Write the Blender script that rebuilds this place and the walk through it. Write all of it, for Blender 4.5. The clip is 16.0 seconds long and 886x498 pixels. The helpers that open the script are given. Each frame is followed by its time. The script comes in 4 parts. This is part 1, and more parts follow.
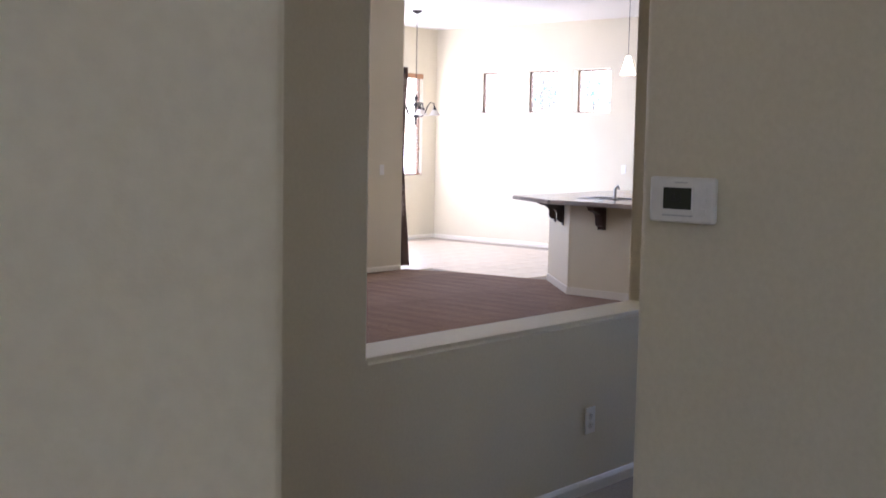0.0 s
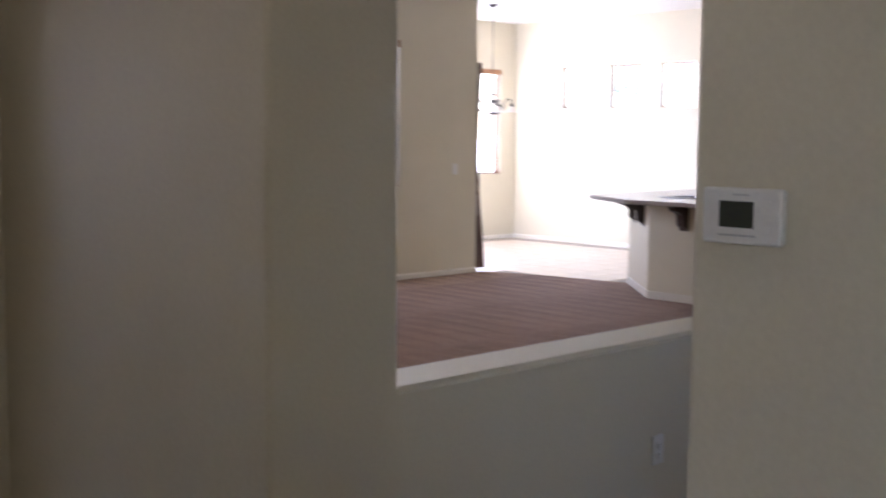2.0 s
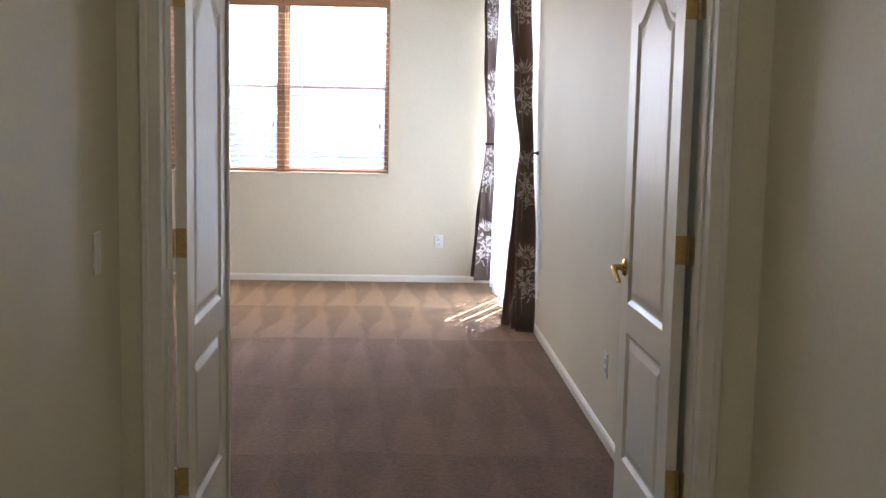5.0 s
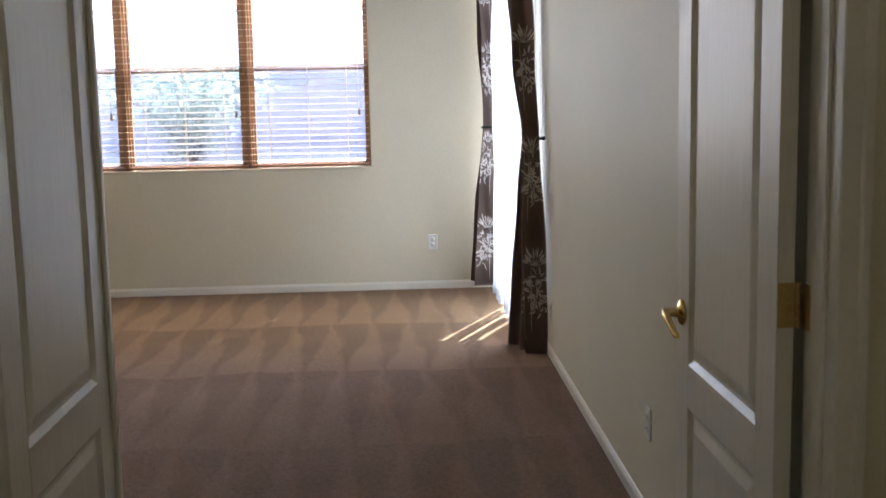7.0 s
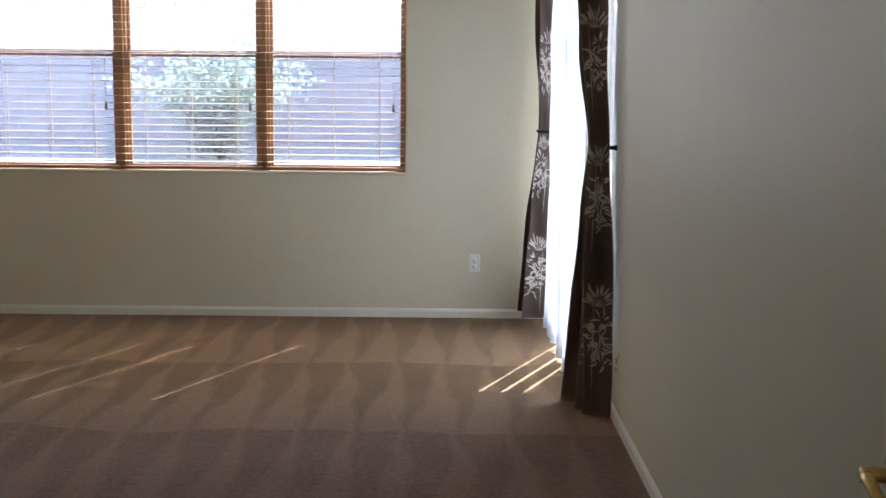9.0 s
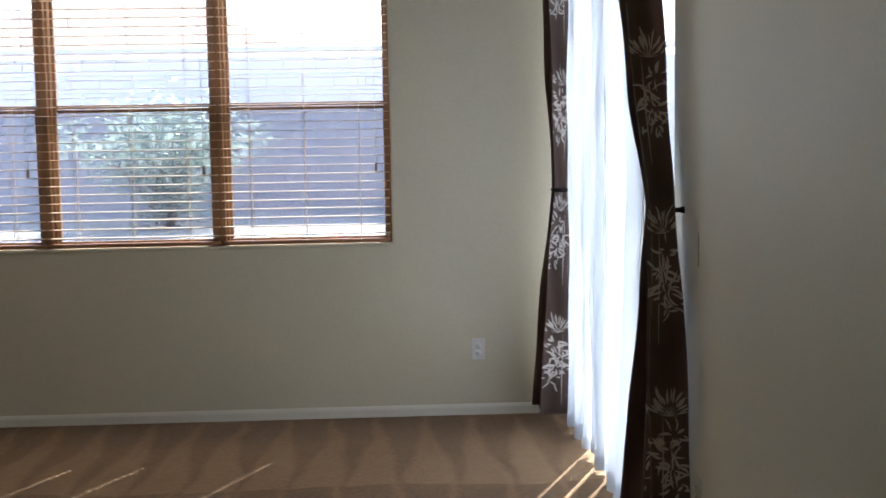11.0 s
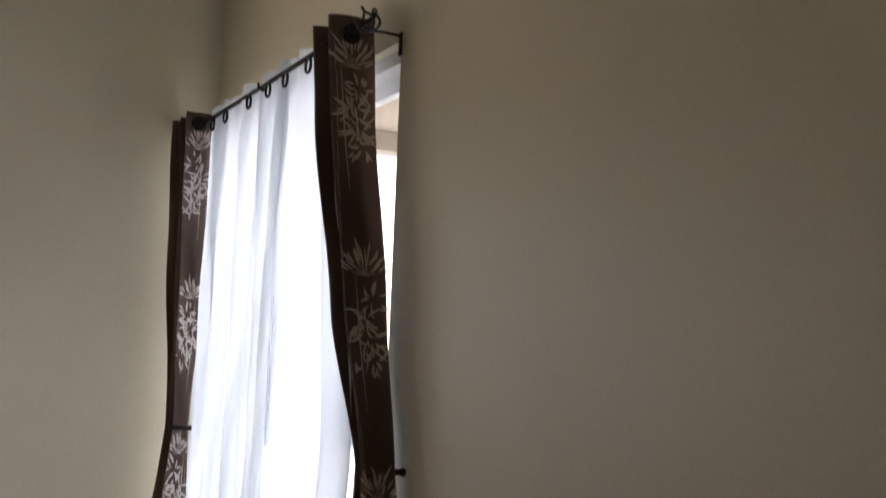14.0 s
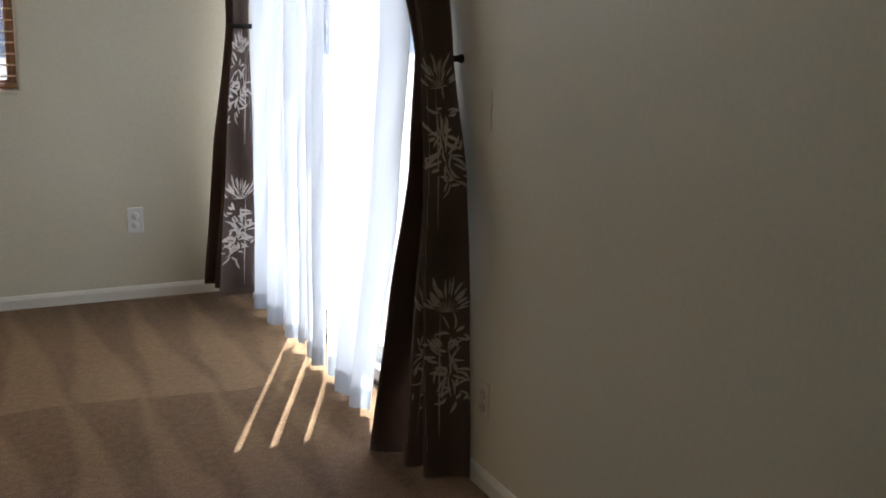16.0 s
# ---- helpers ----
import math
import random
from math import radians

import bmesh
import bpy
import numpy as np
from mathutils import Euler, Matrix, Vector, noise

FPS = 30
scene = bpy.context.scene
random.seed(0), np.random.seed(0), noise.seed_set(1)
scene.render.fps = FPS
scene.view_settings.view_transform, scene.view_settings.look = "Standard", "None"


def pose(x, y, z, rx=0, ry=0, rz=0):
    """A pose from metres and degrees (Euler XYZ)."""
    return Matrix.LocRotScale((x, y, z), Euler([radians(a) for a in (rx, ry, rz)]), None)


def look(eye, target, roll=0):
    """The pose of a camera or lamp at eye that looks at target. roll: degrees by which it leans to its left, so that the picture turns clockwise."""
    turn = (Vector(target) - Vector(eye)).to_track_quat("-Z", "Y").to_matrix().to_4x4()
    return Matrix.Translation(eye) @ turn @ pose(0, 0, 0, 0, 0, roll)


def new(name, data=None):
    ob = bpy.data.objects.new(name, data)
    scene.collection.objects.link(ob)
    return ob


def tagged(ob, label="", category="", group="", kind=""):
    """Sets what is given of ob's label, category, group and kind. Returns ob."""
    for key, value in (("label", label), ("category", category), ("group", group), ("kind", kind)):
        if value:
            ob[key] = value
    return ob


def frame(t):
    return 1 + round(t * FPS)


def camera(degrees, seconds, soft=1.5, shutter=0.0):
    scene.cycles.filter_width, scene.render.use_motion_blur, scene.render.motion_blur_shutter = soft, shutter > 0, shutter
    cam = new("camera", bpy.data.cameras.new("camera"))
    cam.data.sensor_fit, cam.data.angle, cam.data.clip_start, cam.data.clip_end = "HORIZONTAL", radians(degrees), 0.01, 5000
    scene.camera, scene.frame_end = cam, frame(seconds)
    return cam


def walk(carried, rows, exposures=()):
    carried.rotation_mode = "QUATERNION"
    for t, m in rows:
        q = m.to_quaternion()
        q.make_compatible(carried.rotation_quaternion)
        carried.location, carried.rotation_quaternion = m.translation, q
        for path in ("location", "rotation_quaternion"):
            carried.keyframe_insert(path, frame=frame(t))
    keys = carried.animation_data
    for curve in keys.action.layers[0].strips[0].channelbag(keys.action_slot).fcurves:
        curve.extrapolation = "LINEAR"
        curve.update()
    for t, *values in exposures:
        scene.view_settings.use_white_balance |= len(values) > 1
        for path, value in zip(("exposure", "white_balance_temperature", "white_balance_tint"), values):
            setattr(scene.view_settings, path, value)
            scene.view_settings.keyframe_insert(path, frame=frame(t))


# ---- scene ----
cam = camera(42.2, 16.0, soft=1.5, shutter=0.35)
PATH = [
    (0, (-2.098, -0.005, 1.456), (-0.607, 1.315, 1.271), 1.1),
    (0.5, (-2.012, 0.019, 1.448), (-0.54, 1.35, 1.2), 2.3),
    (1, (-1.934, 0.097, 1.468), (-0.412, 1.378, 1.255), 1.4),
    (1.5, (-1.844, 0.163, 1.47), (-0.291, 1.402, 1.238), 0.5),
    (2, (-1.674, 0.173, 1.474), (-0.291, 1.605, 1.281), 0.5),
    (2.5, (-1.461, 0.18, 1.495), (-0.299, 1.803, 1.37), 2.4),
    (3, (-1.34, 0.275, 1.487), (-0.334, 1.998, 1.364), 1.8),
    (3.5, (-1.287, 0.436, 1.517), (-0.551, 2.291, 1.389), 1.4),
    (4, (-1.212, 0.57, 1.519), (-0.771, 2.513, 1.351), 0.7),
    (4.5, (-1.068, 0.816, 1.51), (-0.922, 2.8, 1.301), 1.7),
    (4.7, (-1.032, 0.911, 1.498), (-0.925, 2.896, 1.274), 1.6),
    (6.8, (-0.85, 2.238, 1.508), (-0.771, 4.213, 1.202), -0.4),
    (7, (-0.848, 2.371, 1.515), (-0.767, 4.349, 1.232), -1.2),
    (7.5, (-0.777, 2.677, 1.515), (-0.734, 4.662, 1.274), -0.8),
    (8, (-0.709, 2.966, 1.494), (-0.76, 4.953, 1.265), 1.8),
    (8.5, (-0.689, 3.327, 1.487), (-0.694, 5.313, 1.248), 1.6),
    (8.7, (-0.718, 3.454, 1.482), (-0.722, 5.434, 1.201), 1.0),
    (10.8, (-0.984, 4.713, 1.438), (-0.958, 6.701, 1.22), -0.8),
    (11, (-1.008, 4.844, 1.453), (-0.924, 6.834, 1.269), -1.0),
    (11.5, (-1.092, 5.14, 1.44), (-0.941, 7.124, 1.232), 0.3),
    (12, (-1.187, 5.522, 1.436), (-0.834, 7.478, 1.216), -1.2),
    (12.5, (-1.157, 5.802, 1.448), (-0.65, 7.726, 1.236), 0.0),
    (13, (-1.21, 5.929, 1.459), (-0.507, 7.795, 1.308), 1.7),
    (13.5, (-1.322, 5.937, 1.489), (-0.433, 7.728, 1.501), 1.6),
    (14, (-1.344, 5.927, 1.505), (-0.452, 7.706, 1.703), 2.2),
    (14.2, (-1.34, 5.923, 1.503), (-0.463, 7.705, 1.743), 2.0),
    (14.5, (-1.362, 5.895, 1.503), (-0.501, 7.693, 1.661), 1.6),
    (15, (-1.361, 5.89, 1.477), (-0.497, 7.687, 1.321), 1.2),
    (15.5, (-1.391, 5.877, 1.447), (-0.534, 7.643, 1.065), 1.4),
    (16, (-1.396, 5.849, 1.44), (-0.585, 7.617, 0.972), 1.3),
]
walk(cam, [(t, look(eye, target, roll)) for t, eye, target, roll in PATH],
     exposures=[(0.0, 3.25, 5500, 24), (1.5, 3.25, 5500, 24), (2.5, 3.6, 5450, 24), (3.6, 3.9, 5500, 20), (4.7, 4.0, 5600, 14), (7.0, 3.25, 5800, 10), (7.6, 2.98, 5800, 9), (8.7, 2.8, 5800, 8), (11.0, 2.25, 5800, 7), (11.5, 1.9, 5800, 6), (12.5, 1.82, 5950, 6), (13.1, 1.45, 6050, 6), (13.5, 1.6, 6250, 9), (14.0, 2.1, 6400, 12), (15.0, 2.05, 6150, 8), (16.0, 2.15, 6150, 8)])

# ---- light ----
SUN_TO = Vector((-0.30, -0.645, -0.703))     # the way the sunlight travels
world = bpy.data.worlds.new("world")
scene.world = world
world.use_nodes = True
wn = world.node_tree.nodes
sky = wn.new("ShaderNodeTexSky")
sky.sky_type, sky.sun_disc = "NISHITA", False
sky.sun_elevation, sky.sun_rotation = radians(44.7), math.atan2(0.30, 0.645)
world.node_tree.links.new(sky.outputs[0], wn["Background"].inputs[0])
wn["Background"].inputs[1].default_value = 0.15
sun = new("sun", bpy.data.lights.new("sun", "SUN"))
sun.data.energy, sun.data.angle, sun.data.color = 3.9, radians(0.4), (1.0, 0.98, 0.96)
sun.matrix_world = look((0, 0, 0), SUN_TO)


def window_light(name, place, towards, width, height, watts):
    """The sky's light in a window's opening."""
    lamp = new(name, bpy.data.lights.new(name, "AREA"))
    lamp.data.shape, lamp.data.size, lamp.data.size_y, lamp.data.energy = "RECTANGLE", width, height, watts
    lamp.data.color = (0.90, 0.91, 1.0)
    lamp.matrix_world = look(place, Vector(place) + Vector(towards))
    return lamp


window_light("sky_bedroom_window", (-2.36, 10.86, 1.66), (0, -1, 0), 2.6, 1.4, 2.1).data.color = (1.0, 0.91, 0.82)
window_light("sky_slider", (-0.012, 9.84, 1.25), (-1, 0, 0), 1.7, 2.3, 6.4)
window_light("sky_living_window", (5.68, 8.98, 1.7), (0, -1, 0), 1.1, 1.45, 2.8)
window_light("sky_dining_window", (9.82, 11.80, 1.7), (0, -1, 0), 1.7, 1.5, 6.5)
window_light("sky_dining_door", (7.40, 10.45, 1.1), (1, 0, 0), 1.7, 2.0, 7.8)
window_light("sky_passage_window", (4.48, 2.0, 1.5), (-1, 0, 0), 0.7, 1.1, 0.30).data.color = (0.86, 0.84, 1.0)
# warm fill lamp added at an unseen foyer window
window_light("foyer_fill_lamp", (-4.48, -2.25, 1.55), (1, 0, 0), 0.8, 1.8, 1.1).data.color = (1.0, 0.88, 0.70)

# fill lamps added to brighten hall and foyer, with no known source there
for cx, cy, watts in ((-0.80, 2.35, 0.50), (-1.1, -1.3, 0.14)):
    fill_lamp = new("unseen_fill_lamp", bpy.data.lights.new("unseen_fill_lamp", "AREA"))
    fill_lamp.data.shape, fill_lamp.data.size, fill_lamp.data.energy, fill_lamp.data.color = "DISK", 0.13, watts, (1.0, 0.86, 0.66)
    fill_lamp.matrix_world = look((cx, cy, 3.135), (cx, cy, 0))


# ---- materials ----
def material(name, colour, rough=0.6, metal=0.0, spec=0.5):
    m = bpy.data.materials.new(name)
    m.use_nodes = True
    b = m.node_tree.nodes["Principled BSDF"]
    b.inputs["Base Color"].default_value = (*colour, 1)
    b.inputs["Roughness"].default_value = rough
    b.inputs["Metallic"].default_value = metal
    b.inputs["Specular IOR Level"].default_value = spec
    return m


def wire(m, a, b):
    m.node_tree.links.new(a, b)


def node(m, kind, **values):
    n = m.node_tree.nodes.new(kind)
    for k, v in values.items():
        n.inputs[k].default_value = v
    return n


def grain(m, scale, bump, depth=0.002, colours=None, blotch=0.0, stretch=(1, 1, 1), detail=4.0):
    """Fine relief and two scales of colour variation in metres."""
    bsdf = m.node_tree.nodes["Principled BSDF"]
    tc = node(m, "ShaderNodeTexCoord")
    mp = node(m, "ShaderNodeMapping")
    mp.inputs["Scale"].default_value = stretch
    wire(m, tc.outputs["Object"], mp.inputs["Vector"])
    fine = node(m, "ShaderNodeTexNoise", Scale=scale, Detail=detail, Roughness=0.6)
    wire(m, mp.outputs[0], fine.inputs["Vector"])
    if bump:
        bp = node(m, "ShaderNodeBump", Strength=bump, Distance=depth)
        wire(m, fine.outputs["Fac"], bp.inputs["Height"])
        wire(m, bp.outputs[0], bsdf.inputs["Normal"])
    if colours:
        ramp = node(m, "ShaderNodeValToRGB")
        ramp.color_ramp.elements[0].position, ramp.color_ramp.elements[1].position = 0.32, 0.68
        ramp.color_ramp.elements[0].color = (*colours[0], 1)
        ramp.color_ramp.elements[1].color = (*colours[1], 1)
        wire(m, fine.outputs["Fac"], ramp.inputs[0])
        out = ramp.outputs[0]
        if blotch:
            big = node(m, "ShaderNodeTexNoise", Scale=1.3, Detail=3.0)
            wire(m, tc.outputs["Object"], big.inputs["Vector"])
            rng = node(m, "ShaderNodeMapRange")
            rng.inputs["From Min"].default_value, rng.inputs["From Max"].default_value = 0.3, 0.7
            rng.inputs["To Min"].default_value, rng.inputs["To Max"].default_value = 1 - blotch, 1 + blotch
            wire(m, big.outputs["Fac"], rng.inputs["Value"])
            mul = node(m, "ShaderNodeMixRGB", Fac=1.0)
            mul.blend_type = "MULTIPLY"
            wire(m, out, mul.inputs[1])
            wire(m, rng.outputs[0], mul.inputs[2])
            out = mul.outputs[0]
        wire(m, out, bsdf.inputs["Base Color"])
    return m


PAINT = grain(material("cream_wall_paint", (0.68, 0.65, 0.57), 0.5), 75, 0.3, 0.002, ((0.66, 0.605, 0.455), (0.70, 0.645, 0.49)), 0.035)
CEIL = grain(material("ceiling_texture", (0.78, 0.76, 0.70), 0.9), 45, 0.5, 0.004, ((0.74, 0.72, 0.66), (0.79, 0.77, 0.71)), 0.02)
TRIM = grain(material("trim_white", (0.80, 0.77, 0.70), 0.38), 60, 0.06, 0.001, ((0.74, 0.70, 0.60), (0.78, 0.74, 0.64)), 0.03)
DOOR = grain(material("door_paint", (0.78, 0.76, 0.70), 0.36), 70, 0.35, 0.0015, ((0.72, 0.675, 0.58), (0.78, 0.735, 0.64)), 0.02, (1.0, 1.0, 0.06))
BRASS = grain(material("brass", (0.76, 0.56, 0.22), 0.22, 1.0), 30, 0.04, 0.001, ((0.66, 0.46, 0.16), (0.80, 0.60, 0.26)))
HINGE = grain(material("aged_brass", (0.60, 0.44, 0.18), 0.32, 1.0), 40, 0.08, 0.001, ((0.50, 0.36, 0.14), (0.66, 0.49, 0.22)))
WOOD = grain(material("stained_wood", (0.36, 0.19, 0.09), 0.42), 40, 0.15, 0.001, ((0.27, 0.13, 0.06), (0.42, 0.22, 0.10)), 0.06, (0.08, 1.0, 1.0))
SLAT = grain(material("blind_slat_wood", (0.48, 0.30, 0.16), 0.38), 40, 0.1, 0.0006, ((0.56, 0.42, 0.28), (0.66, 0.52, 0.37)), 0.05, (0.08, 1.0, 1.0))
WFRAME = grain(material("window_wood", (0.26, 0.15, 0.08), 0.45), 40, 0.12, 0.001, ((0.20, 0.118, 0.066), (0.31, 0.19, 0.11)), 0.06, (1.0, 1.0, 0.1))
BRONZE = grain(material("bronze_frame", (0.20, 0.12, 0.07), 0.45, 0.2), 60, 0.05, 0.001, ((0.16, 0.09, 0.05), (0.24, 0.15, 0.09)))
IRON = grain(material("black_iron", (0.025, 0.022, 0.02), 0.45, 0.6), 80, 0.15, 0.001, ((0.018, 0.016, 0.014), (0.04, 0.034, 0.03)))
VINYL = grain(material("white_vinyl", (0.80, 0.80, 0.78), 0.35), 60, 0.03, 0.001, ((0.76, 0.76, 0.74), (0.82, 0.82, 0.80)))
PLASTIC = grain(material("white_plastic", (0.82, 0.81, 0.77), 0.35), 90, 0.04, 0.0005, ((0.78, 0.77, 0.73), (0.82, 0.81, 0.77)))
CORD = material("blind_cord", (0.62, 0.50, 0.36), 0.8)
DARK = material("dark_gap", (0.02, 0.02, 0.02), 0.7)
SCREEN_DARK = material("display_glass", (0.055, 0.062, 0.05), 0.15)
DIGIT = material("display_digit", (0.008, 0.01, 0.008), 0.3)
FABRIC = grain(material("brown_curtain_fabric", (0.13, 0.085, 0.065), 0.75), 500, 0.4, 0.001, ((0.15, 0.100, 0.078), (0.205, 0.142, 0.112)), 0.1, (1, 1, 0.35))
STITCH = grain(material("beige_embroidery", (0.56, 0.48, 0.40), 0.55), 400, 0.5, 0.001, ((0.54, 0.47, 0.41), (0.74, 0.66, 0.59)))
CORBEL = grain(material("espresso_wood", (0.05, 0.03, 0.022), 0.35), 50, 0.1, 0.001, ((0.035, 0.02, 0.015), (0.065, 0.04, 0.03)), 0.05, (1, 1, 0.1))
STEEL = grain(material("brushed_steel", (0.55, 0.55, 0.55), 0.28, 1.0), 90, 0.05, 0.001, ((0.5, 0.5, 0.5), (0.6, 0.6, 0.6)))
GRANITE = grain(material("granite_counter", (0.36, 0.31, 0.28), 0.16), 160, 0.02, 0.0005, ((0.16, 0.13, 0.12), (0.55, 0.50, 0.46)), 0.1)
BLOCK = grain(material("concrete_block", (0.42, 0.38, 0.35), 0.92), 60, 0.6, 0.004, ((0.60, 0.545, 0.575), (0.70, 0.64, 0.67)), 0.08)
MORTAR = grain(material("mortar", (0.33, 0.31, 0.29), 0.95), 90, 0.5, 0.003, ((0.28, 0.26, 0.25), (0.38, 0.36, 0.34)))
GRAVEL = grain(material("gravel_ground", (0.46, 0.39, 0.32), 0.95), 30, 0.8, 0.02, ((0.62, 0.57, 0.51), (0.78, 0.73, 0.66)), 0.1)
STUCCO = grain(material("stucco", (0.52, 0.43, 0.34), 0.92), 60, 0.5, 0.004, ((0.47, 0.39, 0.31), (0.56, 0.47, 0.38)), 0.05)
def leaf_material(name, low, high, through_light):
    m = grain(material(name, low, 0.4), 8, 0.0, 0.001, (low, high))
    lm = node(m, "ShaderNodeMixShader", Fac=0.55)
    lt = node(m, "ShaderNodeBsdfTranslucent", Color=(*through_light, 1))
    wire(m, m.node_tree.nodes["Principled BSDF"].outputs[0], lm.inputs[1])
    wire(m, lt.outputs[0], lm.inputs[2])
    wire(m, lm.outputs[0], m.node_tree.nodes["Material Output"].inputs[0])
    return m


LEAF = leaf_material("silvery_leaf", (0.16, 0.20, 0.16), (0.30, 0.35, 0.30), (0.74, 0.84, 0.74))
TREE_LEAF = leaf_material("tree_leaf", (0.07, 0.10, 0.09), (0.13, 0.17, 0.15), (0.20, 0.28, 0.26))
BARK = grain(material("shrub_bark", (0.16, 0.12, 0.085), 0.9), 30, 0.5, 0.004, ((0.12, 0.09, 0.06), (0.2, 0.15, 0.11)))
GROUT = grain(material("tile_grout", (0.40, 0.36, 0.30), 0.9), 90, 0.3, 0.001, ((0.36, 0.32, 0.27), (0.44, 0.40, 0.34)))


def tile_material():
    m = grain(material("ceramic_floor_tile", (0.58, 0.49, 0.38), 0.28), 5, 0.05, 0.001, ((0.52, 0.43, 0.33), (0.63, 0.54, 0.43)), 0.05)
    return m


TILE = tile_material()


def carpet_material(name, low, high):
    """Cut-pile carpet with the wedge marks of a vacuum cleaner."""
    m = material(name, low, 0.95, 0, 0.1)
    bsdf = m.node_tree.nodes["Principled BSDF"]
    bsdf.inputs["Sheen Weight"].default_value = 0.1
    tc = node(m, "ShaderNodeTexCoord")
    wob = node(m, "ShaderNodeTexNoise", Scale=1.6, Detail=2.0)
    wire(m, tc.outputs["Object"], wob.inputs["Vector"])
    add = node(m, "ShaderNodeVectorMath")
    add.operation = "MULTIPLY_ADD"
    wire(m, wob.outputs["Color"], add.inputs[0])
    add.inputs[1].default_value = (0.16, 0.30, 0)
    wire(m, tc.outputs["Object"], add.inputs[2])
    sep = node(m, "ShaderNodeSeparateXYZ")
    wire(m, add.outputs[0], sep.inputs[0])

    def maths(op, a, b=None):
        n = node(m, "ShaderNodeMath")
        n.operation = op
        for i, v in enumerate((a, b)):
            if v is None:
                continue
            if isinstance(v, (int, float)):
                n.inputs[i].default_value = v
            else:
                wire(m, v, n.inputs[i])
        return n.outputs[0]

    along = maths("DIVIDE", maths("SUBTRACT", sep.outputs["Y"], 8.55), 1.25)
    row = maths("FRACT", along)
    rowno = maths("FLOOR", along)
    shift = maths("MULTIPLY", rowno, 0.37)
    col = maths("FRACT", maths("ADD", maths("DIVIDE", sep.outputs["X"], 0.235), shift))
    tri = maths("MULTIPLY", maths("ABSOLUTE", maths("SUBTRACT", col, 0.5)), 2.0)
    diff = maths("SUBTRACT", maths("ADD", maths("MULTIPLY", row, 0.9), 0.05), tri)
    soft = node(m, "ShaderNodeMapRange")
    soft.inputs["From Min"].default_value, soft.inputs["From Max"].default_value = 0.15, -0.15
    wire(m, diff, soft.inputs["Value"])
    pile = node(m, "ShaderNodeTexNoise", Scale=160.0, Detail=3.0, Roughness=0.7)
    wire(m, tc.outputs["Object"], pile.inputs["Vector"])
    tuft = node(m, "ShaderNodeTexNoise", Scale=38.0, Detail=4.0, Roughness=0.7)
    wire(m, tc.outputs["Object"], tuft.inputs["Vector"])
    big = node(m, "ShaderNodeTexNoise", Scale=2.2, Detail=3.0)
    wire(m, tc.outputs["Object"], big.inputs["Vector"])
    fresh = node(m, "ShaderNodeMapRange")        # the marks are trodden out towards the door
    fresh.inputs["From Min"].default_value, fresh.inputs["From Max"].default_value = 7.6, 9.0
    fresh.inputs["To Min"].default_value, fresh.inputs["To Max"].default_value = 0.08, 0.19
    wire(m, sep.outputs["Y"], fresh.inputs["Value"])
    f = maths("ADD", maths("MULTIPLY", soft.outputs[0], fresh.outputs[0]), maths("ADD", maths("ADD", maths("MULTIPLY", pile.outputs["Fac"], 1.0), maths("MULTIPLY", tuft.outputs["Fac"], 0.62)), maths("SUBTRACT", maths("MULTIPLY", big.outputs["Fac"], 0.25), 0.51)))
    ramp = node(m, "ShaderNodeValToRGB")
    ramp.color_ramp.elements[0].position, ramp.color_ramp.elements[1].position = 0.26, 0.86
    ramp.color_ramp.elements[0].color, ramp.color_ramp.elements[1].color = (*low, 1), (*high, 1)
    wire(m, f, ramp.inputs[0])
    far_tone = node(m, "ShaderNodeMapRange")          # tone turns more golden towards the far wall
    far_tone.inputs["From Min"].default_value, far_tone.inputs["From Max"].default_value = 8.3, 9.4
    wire(m, sep.outputs["Y"], far_tone.inputs["Value"])
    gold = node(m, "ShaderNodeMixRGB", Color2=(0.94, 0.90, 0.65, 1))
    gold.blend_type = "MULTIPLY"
    wire(m, far_tone.outputs[0], gold.inputs["Fac"])
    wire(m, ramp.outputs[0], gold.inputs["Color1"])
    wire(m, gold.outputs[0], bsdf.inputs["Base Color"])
    bp = node(m, "ShaderNodeBump", Strength=0.9, Distance=0.006)
    wire(m, maths("ADD", pile.outputs["Fac"], maths("MULTIPLY", soft.outputs[0], 0.3)), bp.inputs["Height"])
    wire(m, bp.outputs[0], bsdf.inputs["Normal"])
    return m


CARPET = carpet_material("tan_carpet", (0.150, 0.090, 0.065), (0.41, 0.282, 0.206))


def glass_material(name, tint=(1, 1, 1), clear=0.92):
    """A thin pane: mostly clear, with a gloss."""
    m = bpy.data.materials.new(name)
    m.use_nodes = True
    m.node_tree.nodes.remove(m.node_tree.nodes["Principled BSDF"])
    t = node(m, "ShaderNodeBsdfTransparent", Color=(*[c * clear for c in tint], 1))
    g = node(m, "ShaderNodeBsdfGlossy", Roughness=0.02)
    lw = node(m, "ShaderNodeLayerWeight", Blend=0.5)
    pw = node(m, "ShaderNodeMath")
    pw.operation = "POWER"
    wire(m, lw.outputs["Facing"], pw.inputs[0])
    pw.inputs[1].default_value = 5.0
    sc = node(m, "ShaderNodeMath")
    sc.operation = "MULTIPLY_ADD"
    wire(m, pw.outputs[0], sc.inputs[0])
    sc.inputs[1].default_value, sc.inputs[2].default_value = 0.6, 0.02
    mix = node(m, "ShaderNodeMixShader")
    wire(m, sc.outputs[0], mix.inputs[0])
    wire(m, t.outputs[0], mix.inputs[1])
    wire(m, g.outputs[0], mix.inputs[2])
    wire(m, mix.outputs[0], m.node_tree.nodes["Material Output"].inputs[0])
    return m


